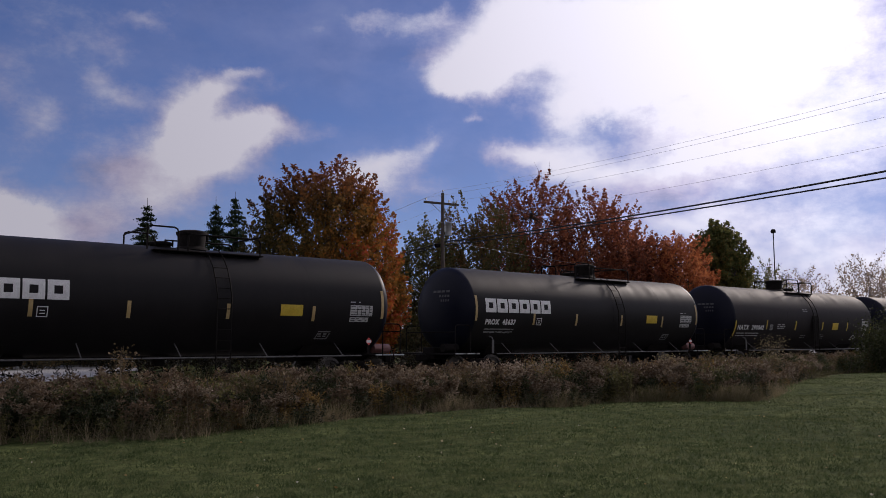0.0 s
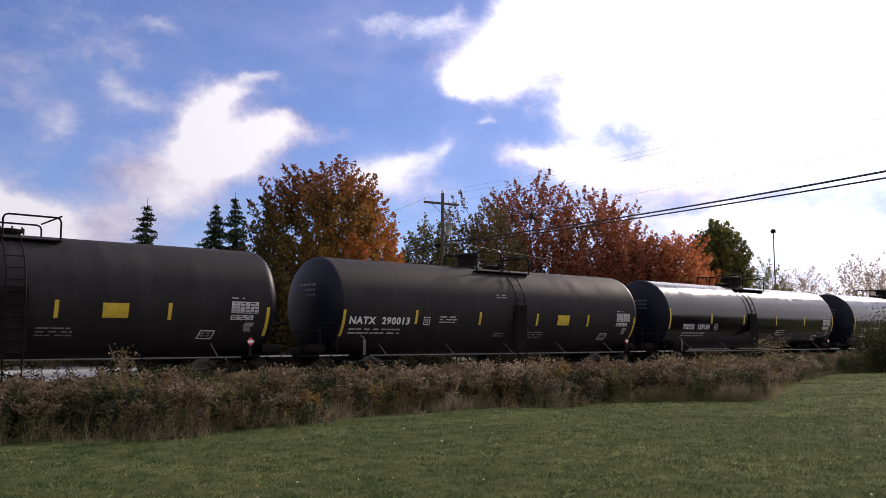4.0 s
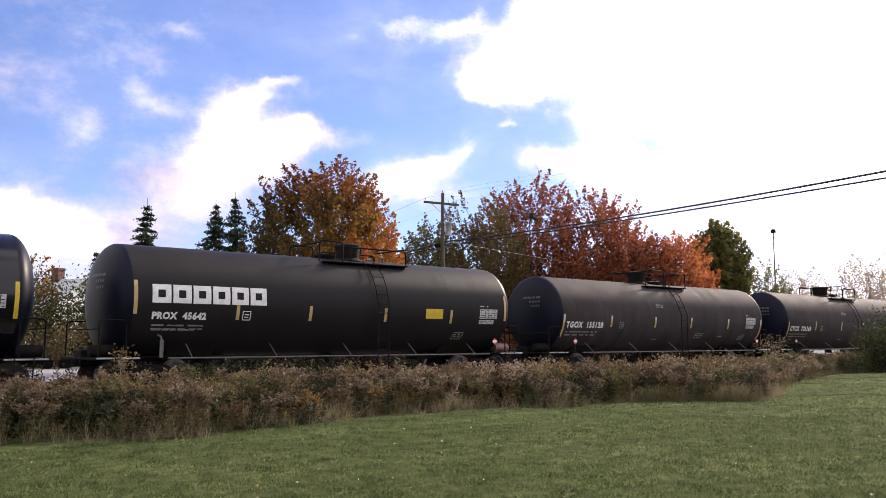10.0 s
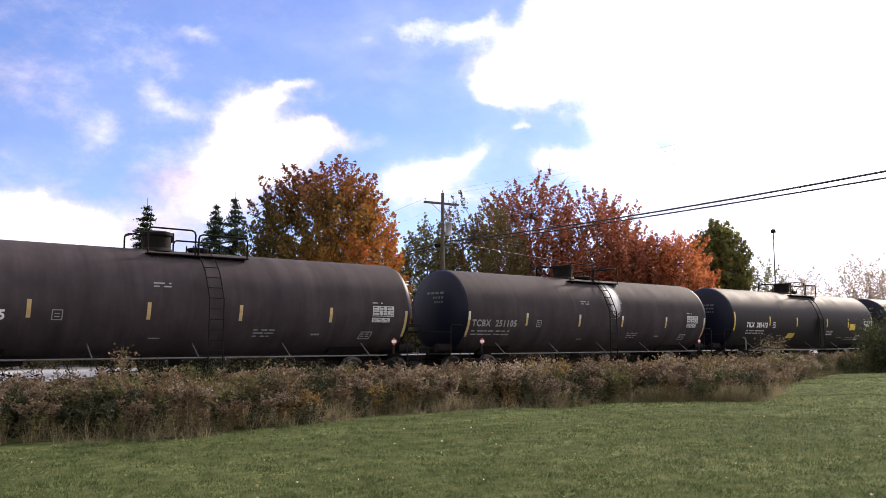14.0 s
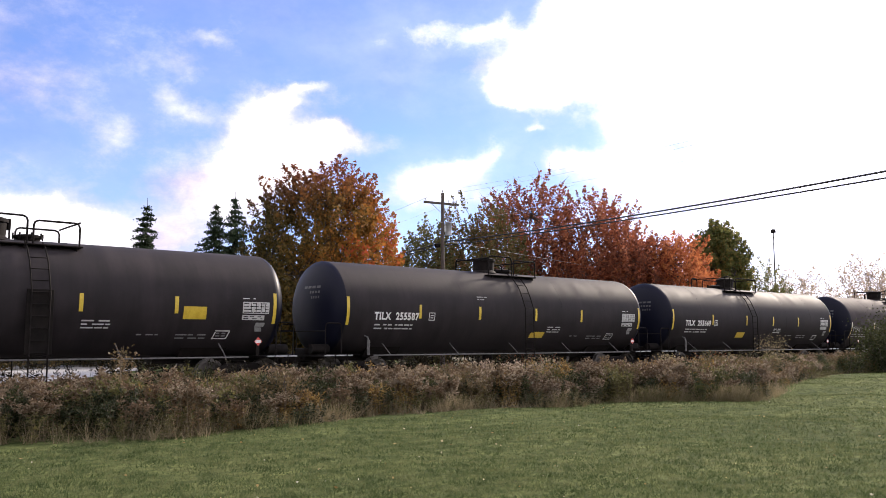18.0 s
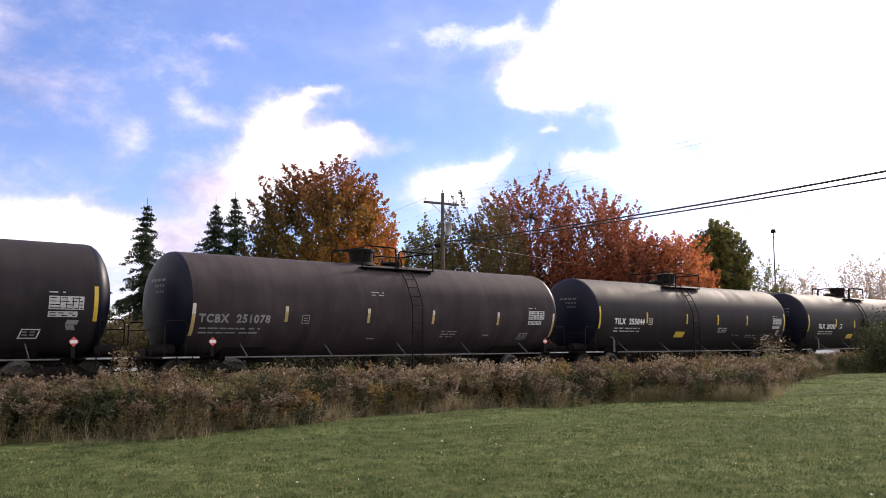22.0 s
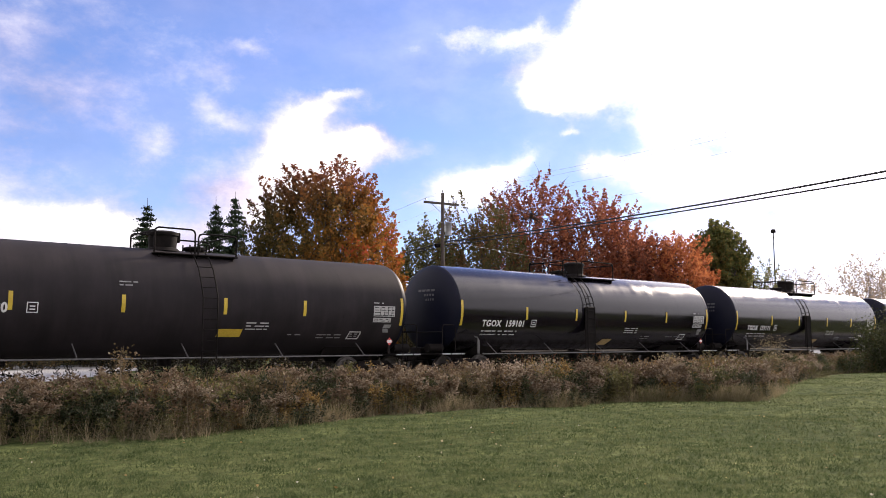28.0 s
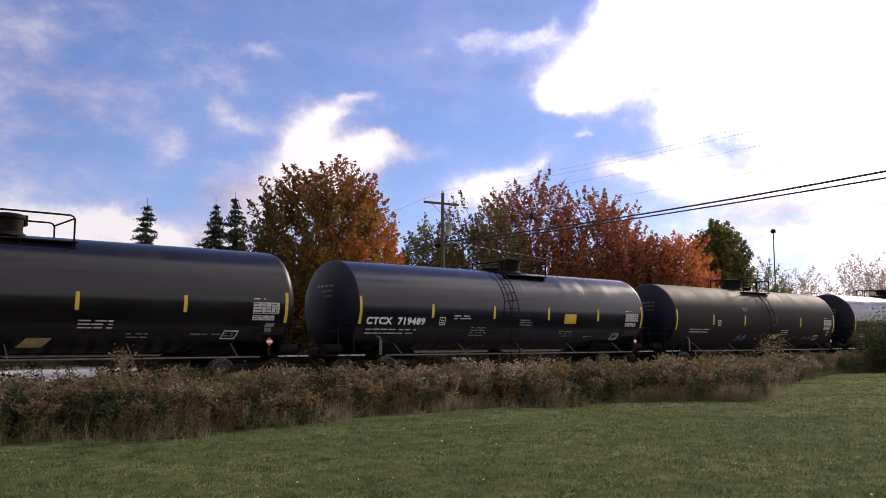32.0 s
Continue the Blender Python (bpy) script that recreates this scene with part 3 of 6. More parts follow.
GLOOM = [(-17.8, 9.7, 2.72, 1.17, 0.4), (17.9, 9.5, 3.71, 1.3, 0.4), (0.6, 18.8, 3.15, 0.8, 0.35), (-20.5, 6.8, 2.45, 1.09, 0.3), (-27.4, 6.5, 3.53, 0.9, 0.25)]
CLOUDS = [BANK, LEFT, MIDDLE, WISPS]

clouds = cloud_dome()

# ---- the train ----
class Tank:
    """Radius and centre height of the tank being built."""
    r, c = 1.55, 2.71


def on_shell(u, s, lift=0.012):
    """A point of the near flank: u along the car, s the way up round the shell from its middle height."""
    a = s / Tank.r
    return (u, -(Tank.r + lift) * math.cos(a), Tank.c + (Tank.r + lift) * math.sin(a))


def arc(z):
    """Way round the shell to the height z over the rails."""
    return Tank.r * math.asin(max(-1, min(1, (z - Tank.c) / Tank.r)))


def patch(shape, u, z, w, h, slant=0.0, lift=0.012):
    """A sheet laid on the near flank, its lower left corner at u, z (z over the rails)."""
    s0 = arc(z)
    n = max(2, int(h / 0.1))
    vs, fs = [], []
    for k in range(n + 1):
        s = s0 + h * k / n
        for b, l in ((0, lift), (w, lift)):
            vs.append(on_shell(u + b + slant * k / n, s, l))
    for k in range(n):
        fs.append((2 * k, 2 * k + 1, 2 * k + 3, 2 * k + 2))
    return shape.add(vs, fs)


def bars(shape, u, z, w, rows, h=0.035, gap=0.055, seed=1, lift=0.012):
    """Lines of small lettering that cannot be read, as broken bars."""
    rnd = random.Random(seed)
    for k in range(rows):
        x = u
        while x < u + w - 0.06:
            b = min(rnd.uniform(0.1, 0.34), u + w - x)
            patch(shape, x, z - k * (h + gap), b, h, 0.0, lift)
            x += b + rnd.choice((0.035, 0.05, 0.12))
    return shape


def frame_sign(shape, u, z, w, h, t=0.03, slant=0.0):
    patch(shape, u, z, w, t)
    patch(shape, u + slant, z + h - t, w, t)
    patch(shape, u, z, t, h, slant)
    patch(shape, u + w - t, z, t, h, slant)
    return shape


def wrapped_text(body, u, z, size, width, spacing=1.05, bold=0.014):
    cu = bpy.data.curves.new("mark", "FONT")
    cu.body, cu.size, cu.space_character, cu.offset = body.replace(" ", "  "), size * 0.88, spacing, bold
    cu.resolution_u = 3
    ob = new("mark", cu)
    me = ob.evaluated_get(bpy.context.evaluated_depsgraph_get()).to_mesh()
    s0 = arc(z)
    wide = width / max(v.co.x for v in me.vertices)
    sh = Shape().add([on_shell(u + v.co.x * wide, s0 + v.co.y, 0.014) for v in me.vertices], [tuple(p.vertices) for p in me.polygons])
    bpy.data.objects.remove(ob)
    return sh


def flat_mesh(shape, name, material):
    """Thin painted marks: no sharpening of normals needed."""
    me = bpy.data.meshes.new(name)
    me.from_pydata(shape.v, [], shape.f)
    me.materials.append(material)
    return me


def mark(name, shape, material, parent, label="", kind=""):
    return tagged(part(name, flat_mesh(shape, name, material), None, parent, label), kind=kind)


# wheelset and truck meshes are shared by all the cars
def wheel_profile(o, s):
    return [(o - s * 0.02, 0.10), (o - s * 0.02, 0.17), (o + s * 0.03, 0.20), (o + s * 0.01, 0.36), (o - s * 0.05, 0.375), (o - s * 0.05, 0.457),
            (o + s * 0.07, 0.45), (o + s * 0.075, 0.48), (o + s * 0.10, 0.475), (o + s * 0.10, 0.37), (o + s * 0.05, 0.36), (o + s * 0.05, 0.2), (o + s * 0.10, 0.17), (o + s * 0.10, 0.10)]


def wheelset_mesh():
    s = Shape()
    s.lathe([(-0.98, 0.06), (-0.98, 0.075), (-0.75, 0.08), (0.75, 0.08), (0.98, 0.075), (0.98, 0.06)], "y", 14)
    for side in (-1, 1):
        s.lathe(wheel_profile(side * 0.76, -side), "y", 32)
        for k in range(3):
            a = 2 * math.pi * k / 3
            s.box(0.035 * math.cos(a) - 0.012, 0.035 * math.cos(a) + 0.012, min(side * 0.98, side * 1.0), max(side * 0.98, side * 1.0),
                  0.035 * math.sin(a) - 0.012, 0.035 * math.sin(a) + 0.012)
    return s.mesh("wheelset", WHEEL_STEEL)


def side_frame_mesh(side):
    y0, y1 = (-1.06, -0.92) if side < 0 else (0.92, 1.06)
    s = Shape()
    outline = [(-1.15, 0.50), (-1.05, 0.62), (-0.75, 0.62), (-0.5, 0.78), (0.5, 0.78), (0.75, 0.62), (1.05, 0.62), (1.15, 0.50), (1.05, 0.36), (0.78, 0.38),
               (0.55, 0.24), (-0.55, 0.24), (-0.78, 0.38), (-1.05, 0.36)]
    n = len(outline)
    s.add([(x, y, z) for y in (y0, y1) for x, z in outline],
          [tuple(range(n)), tuple(range(2 * n - 1, n - 1, -1))] + [(i, (i + 1) % n, n + (i + 1) % n, n + i) for i in range(n)])
    yo = y0 if side < 0 else y1
    for x in (-0.89, 0.89):
        s.lathe([(yo - 0.05, 0.11), (yo - 0.05, 0.14), (yo + 0.05, 0.14), (yo + 0.05, 0.11)], "y", 12, (x, 0, 0.457))
    for x in (-0.18, 0.0, 0.18):
        s.lathe([(0.3, 0.07), (0.3, 0.085), (0.62, 0.085), (0.62, 0.07)], "z", 10, (x, yo, 0.0))
    return s.mesh("side_frame", IRON)


WHEELSET = wheelset_mesh()
SIDE_FRAMES = (side_frame_mesh(-1), side_frame_mesh(1))
BOLSTER = Shape().box(-0.2, 0.2, -0.95, 0.95, 0.5, 0.74, 0.03).lathe([(0.7, 0.25), (0.86, 0.25)], "z", 16).mesh("bolster", IRON)
COUPLER = Shape().box(-0.55, 0.30, -0.09, 0.09, 0.74, 0.92, 0.02).box(0.22, 0.52, -0.17, 0.15, 0.70, 0.97, 0.05).mesh("coupler", IRON)
BRACKET = Shape().tube([(0.0, -1.2, 1.36), (0.0, -1.70, 0.98)], 0.018, 6).mesh("bracket", RAIL_GREY)


def loop_rail(x0, x1, y, z0, z1, r=0.022, c=0.12):
    """A rail on two posts with rounded corners."""
    return [(x0, y, z0), (x0, y, z1 - c), (x0 + c * 0.3, y, z1 - c * 0.3), (x0 + c, y, z1), (x1 - c, y, z1), (x1 - c * 0.3, y, z1 - c * 0.3), (x1, y, z1 - c), (x1, y, z0)]


def shell_size(kind):
    Tank.r = kind["radius"]
    Tank.c = kind["floor"] + Tank.r
    return Tank.r, Tank.c


def tank_car(kind):
    """A tank car without its lettering. kind: a dictionary of its measures and looks."""
    half, paint = kind["half"], kind["paint"]
    R, CZ = shell_size(kind)
    car = new("tank_car")
    body = half + 0.05
    # shell and its two heads
    part("tank_shell", Shape().lathe([(-body, R - 0.02), (-body, R), (body, R), (body, R - 0.02)], "x", 72, (0, 0, CZ)), paint, car, "black painted steel tank barrel")
    for s in (-1, 1):
        prof = [(s * (body - 0.01), R)] + [(s * (body + 0.62 * math.sin(a)), R * math.cos(a)) for a in [radians(d) for d in (6, 12, 20, 28, 36, 45, 54, 63, 72, 80, 86)]]
        part("tank_head", Shape().lathe(prof, "x", 56, (0, 0, CZ)), HEAD_SHADE if kind.get("dark_head", True) else paint, car, "dished black tank end")
    for u in kind["seams"]:
        part("weld_seam", Shape().lathe([(-0.009, R), (-0.009, R + 0.0018), (0.009, R + 0.0018), (0.009, R)], "x", 64, (u, 0, CZ)), paint, car)
    # stub sills, end platforms, couplers
    for s in (-1, 1):
        e = kind["length"] / 2
        a, b = sorted((s * (half - 3.2), s * (e - 0.45)))
        part("stub_sill", Shape().box(a, b, -0.32, 0.32, 0.78, 1.20, 0.03), IRON, car)
        a, b = sorted((s * (half - 0.25), s * (e - 0.42)))
        deck = part("end_platform", Shape().box(a, b, -1.5, 1.5, 0.93, 0.99, 0.01), IRON, car, "steel end step platform")
        # light caught by the deck's rim, put in as a pale strip
        part("platform_edge", Shape().box(a + 0.05, b - 0.05, -1.56, -1.503, 0.955, 1.0, 0.01), GALV, deck, "pale strip for the light on the platform edge")
        a, b = sorted((s * (half - 2.6), s * (half - 1.2)))
        sad = Shape()
        for y in (-1, 1):
            sad.add([(x, y * yy, z) for x in (a, b) for yy, z in ((0.3, 0.9), (0.6, 0.9), (1.0, 1.36), (0.8, 1.3), (0.3, 1.1))],
                    [(0, 1, 2, 3, 4), (9, 8, 7, 6, 5)] + [(i, (i + 1) % 5, 5 + (i + 1) % 5, 5 + i) for i in range(5)])
        part("saddle", sad, IRON, car)
        cp = part("coupler", COUPLER, None, car, "", (s * (e - 0.5), 0, 0))
        cp.rotation_euler = (0, 0, 0 if s > 0 else math.pi)
        # hand rails over the end platform, brake gear
        xo = s * (e - 0.55)
        for y in (-1.42, 1.42):
            xi = s * (half + 0.15)
            part("end_handrail", Shape().tube(loop_rail(min(xi, xo), max(xi, xo), y, 0.98, kind["end_rail"], c=0.1), 0.02, 7), IRON, car)
        part("end_crossrail", Shape().tube([(xo, -1.42, 0.98), (xo, -1.42, 1.75), (xo, 1.42, 1.75), (xo, 1.42, 0.98)], 0.02, 6), IRON, car)
        step = Shape()
        xs_ = s * (half + 0.25)
        for dx in (-0.22, 0.22):
            step.tube([(xs_ + dx, -1.6, 1.0), (xs_ + dx, -1.52, 0.42)], 0.016, 6)
        for z in (0.42, 0.70):
            step.tube([(xs_ - 0.22, -1.52, z), (xs_ + 0.22, -1.52, z)], 0.016, 6)
        part("sill_step", step, IRON, car)
        if kind["placards"] and s < 0 and kind["paint"] is not DUSTY:
            xq = s * (half - 0.72)
            part("empty_placard_holder", Shape().box(xq - 0.055, xq + 0.055, -1.70, -1.67, 0.98, 1.46, 0.01).tube([(xq, -1.685, 1.44), (xq - 0.03, -1.66, 1.56), (xq - 0.07, -1.55, 1.6)], 0.03, 6), RAIL_GREY, car, "grey steel stake")
        elif kind["placards"]:
            hold = part("placard_holder", Shape().add([(x, y, z) for y in (-0.012, 0.012) for x, z in ((0, -0.14), (0.14, 0), (0, 0.14), (-0.14, 0))], [(3, 2, 1, 0), (4, 5, 6, 7), (0, 1, 5, 4), (1, 2, 6, 5), (2, 3, 7, 6), (3, 0, 4, 7)]).box(-0.05, 0.05, 0.0, 0.03, -0.42, -0.1), IRON, car, "small placard holder on a dark bracket", (s * (half - 0.55), -1.6, 1.42))
            part("placard", Shape().add([(0, -0.018, -0.13), (0.13, -0.018, 0), (0, -0.018, 0.13), (-0.13, -0.018, 0)], [(0, 1, 2, 3)]), RED, hold, "red and white diamond placard")
            part("placard_number_panel", Shape().add([(-0.09, -0.022, -0.045), (0.09, -0.022, -0.045), (0.09, -0.022, 0.045), (-0.09, -0.022, 0.045)], [(0, 1, 2, 3)]), WHITE, hold)
        # truck
        truck = new("truck")
        truck.parent, truck.location = car, (s * (e - 2.05), 0, 0)
        for sf in SIDE_FRAMES:
            part("side_frame", sf, None, truck)
        part("bolster", BOLSTER, None, truck)
        for x in (-0.89, 0.89):
            part("wheelset", WHEELSET, None, truck, "steel wheels on an axle", (x, 0, 0.457))
        # brake cylinder, valve and hoses at the trailing end
        gear = Shape().lathe([(-0.35, 0.10), (-0.35, 0.16), (0.30, 0.16), (0.34, 0.06)], "x", 14, (s * (half + 0.55), -0.75, 1.18))
        part("brake_cylinder", gear, RUSTY_RED if s > 0 and kind["paint"] is FLAT_BLACK else IRON, car)
    # long side handrails on slanted brackets
    for y in (-1, 1):
        part("side_handrail", Shape().tube([(-half + 0.9, y * 1.71, 0.97), (half - 0.9, y * 1.71, 0.97)], 0.024, 7), RAIL_GREY, car, "thin grey steel handrail")
    n = kind["brackets"]
    for i in range(n):
        u = -half + 1.6 + (2 * half - 3.2) * i / (n - 1)
        part("handrail_bracket", BRACKET, None, car, "", (u, 0, 0))
    part("train_pipe", Shape().tube([(-half + 0.5, -0.5, 0.98), (half - 0.5, -0.5, 0.98)], 0.03, 6), IRON, car)
    part("outlet_valve", Shape().lathe([(0.72, 0.12), (0.72, 0.2), (0.95, 0.2), (0.95, 0.34), (1.02, 0.34), (1.02, 0.2), (1.22, 0.2)], "z", 16), IRON, car)
    # valve housing, manway and platform on top
    dx, top = kind["dome"], CZ + R
    h = kind["dome_h"]
    house = part("valve_housing", Shape().lathe([(-0.05, 0.52), (0.02, 0.46), (0.06, 0.40), (h - 0.08, 0.42), (h - 0.08, 0.46), (h, 0.46), (h + 0.03, 0.40)], "z", 24, (dx, 0, top)), kind["top_paint"], car, "round black valve housing")
    part("housing_lid", Shape().lathe([(h + 0.03, 0.38), (h + 0.05, 0.34), (h + 0.06, 0.1)], "z", 20, (dx, 0, top)), IRON, house)
    part("housing_hinge", Shape().box(dx + 0.40, dx + 0.50, -0.12, 0.12, top + h - 0.25, top + h + 0.04, 0.02), IRON, house)
    mx = dx + kind["manway"]
    man = part("manway", Shape().lathe([(-0.05, 0.30), (0.06, 0.30), (0.06, 0.36), (0.12, 0.36), (0.15, 0.27), (0.17, 0.1)], "z", 20, (mx, 0, top)), IRON, car, "bolted manway cover")
    for k in range(8):
        a = 2 * math.pi * k / 8
        part("eye_bolt", Shape().tube([(mx + 0.37 * math.cos(a), 0.37 * math.sin(a), top + 0.02), (mx + 0.37 * math.cos(a), 0.37 * math.sin(a), top + 0.19)], 0.022, 6), IRON, man)
    p0, p1 = kind["deck"]
    for y in (-1, 1):
        a, b = sorted((y * 0.52, y * 0.98))
        part("top_platform", Shape().box(dx + p0, dx + p1, a, b, top - 0.20, top - 0.16, 0.01), IRON, car, "steel grating walkway")
        for u in (p0 + 0.15, (p0 + p1) / 2, p1 - 0.15):
            part("platform_brace", Shape().tube([(dx + u, y * 0.95, top - 0.2), (dx + u, y * 0.85, top - 0.42)], 0.02, 6), IRON, car)
        for a, b, z in kind["rails"]:
            part("safety_rail", Shape().tube(loop_rail(dx + a, dx + b, y * 0.95, top - 0.18, top + z - 0.13), 0.026, 7), IRON, car, "black tubular safety rail")
    for u in (kind["rails"][0][0], kind["rails"][-1][1]):
        part("safety_crossrail", Shape().tube([(dx + u, -0.95, top + kind["rails"][0][2] - 0.21), (dx + u, 0.95, top + kind["rails"][0][2] - 0.21)], 0.024, 6), IRON, car)
    # ladders, both sides
    lx = kind["ladder"]
    for y in (-1, 1):
        lad = new("ladder")
        lad.parent = car
        for w in (-0.22, 0.22):
            pts = [(lx + w, y * 1.75, 0.42), (lx + w, y * 1.75, CZ + 0.1)]
            for d in (18, 34, 50, 62):
                a = radians(d)
                pts.append((lx + w, y * (R + 0.1) * math.cos(a), CZ + (R + 0.1) * math.sin(a)))
            part("stile", Shape().tube(pts, 0.02, 6), IRON, lad)
        for k in range(11):
            z = 0.55 + 0.3 * k
            if z < CZ + 0.15:
                yy = 1.75
            else:
                a = math.asin(min(0.9, (z - CZ) / (R + 0.1)))
                yy = (R + 0.1) * math.cos(a)
            part("rung", Shape().tube([(lx - 0.22, y * yy, z), (lx + 0.22, y * yy, z)], 0.014, 6), IRON, lad)
        if kind["cage"]:
            part("ladder_panel", Shape().box(lx - 0.32, lx + 0.32, min(y * 1.68, y * 1.71), max(y * 1.68, y * 1.71), CZ - 1.45, CZ + 0.2, 0.01), IRON, lad, "dark steel plate behind the ladder")
    # reflective strips and plates on the near flank
    for i, u in enumerate(kind["strips"]):
        tall = i in (0, len(kind["strips"]) - 1)
        st = Shape()
        patch(st, -half + u - 0.05, kind["strip_z"] - (kind["end_drop"] if tall else 0), 0.105, 0.92 if tall else 0.47)
        mark("reflector_strip", st, YELLOW if kind["bright"] else PALE_YELLOW, car, "yellow reflective strip")
        if kind["paint"] is DUSTY and not kind["cage"]:
            hh = 0.92 if tall else 0.47
            mark("white_strip_end", patch(Shape(), -half + u - 0.05, kind["strip_z"] - (kind["end_drop"] if tall else 0) + hh * 0.66, 0.105, hh * 0.33, 0, 0.016), STRIP_END, car, "pale end of the reflective strip")
    for u, z, w, hh, slant, colour in kind["sheets"]:
        mark("data_sheet", patch(Shape(), -half + u, z, w, hh, slant), colour, car, "plain coloured sheet on the flank")
    tb = kind["table"]
    u = -half + tb
    table = mark("test_table", patch(patch(Shape(), u, 2.24, 0.86, 0.34), u, 2.05, 0.72, 0.15), PANEL_GREY, car, "pale stencilled test table")
    lines = Shape()
    for k in range(4):
        bars(lines, u + 0.03, 2.52 - k * 0.085, 0.80, 1, 0.022, 0.05, 3 + k, 0.016)
    for k, x in enumerate((0.26, 0.42, 0.58, 0.72)):
        patch(lines, u + x, 2.26, 0.018, 0.30, 0, 0.016)
    bars(lines, u + 0.04, 2.14, 0.62, 2, 0.024, 0.035, 8, 0.016)
    mark("table_lettering", lines, FLAT_BLACK, table, kind="stuff")
    mark("table_heading", bars(Shape(), u, 2.66, 0.4, 1, 0.03, 0.05, 11), PANEL_GREY, table, kind="stuff")
    fs_ink = WHITE if kind["bright"] else GREY_STENCIL
    sign = mark("small_frame", frame_sign(Shape(), -half + kind["frame"], 1.50, 0.46, 0.25, 0.035, 0.05), fs_ink, car, "small stencilled frame")
    mark("frame_lettering", bars(bars(Shape(), -half + kind["frame"] + 0.09, 1.64, 0.13, 2, 0.05, 0.02, 31), -half + kind["frame"] + 0.27, 1.64, 0.12, 2, 0.05, 0.02, 32), GREY_STENCIL, sign, kind="stuff")
    if kind["paint"] in (SATIN, GLOSS):
        mark("worn_label", patch(patch(Shape(), -half + tb + 0.5, 1.72, 0.22, 0.14, -0.05), -half + tb + 0.44, 1.86, 0.30, 0.13, 0.04), GREY_STENCIL, car, "half peeled grey label")
    for i, (u, z, w, rows) in enumerate(kind["notes"]):
        mark("small_print", bars(Shape(), -half + u, z, w, rows, 0.04, 0.05, 20 + i), PANEL_GREY if kind["bright"] and i == 0 else GREY_STENCIL, car, kind="stuff")
    # stencils on the leading head
    hs = Shape()
    for k, w in enumerate((0.9, 0.55, 0.45)):
        z = CZ + 0.62 - k * 0.17
        a0 = math.acos(min(1, abs(z - CZ) / R))
        for j in range(4):
            y0 = -0.75 + w * j / 4
            pts = []
            for yy, zz in ((y0, z), (y0 + w / 4 - 0.05, z), (y0 + w / 4 - 0.05, z + 0.08), (y0, z + 0.08)):
                rr = min(0.99, math.hypot(yy, zz - CZ) / R)
                pts.append((-body - 0.62 * math.sqrt(1 - rr * rr) - 0.012, yy, zz))
            hs.add(pts, [(0, 1, 2, 3)])
    mark("head_stencil", hs, DIM_STENCIL, car, kind="stuff")
    return car


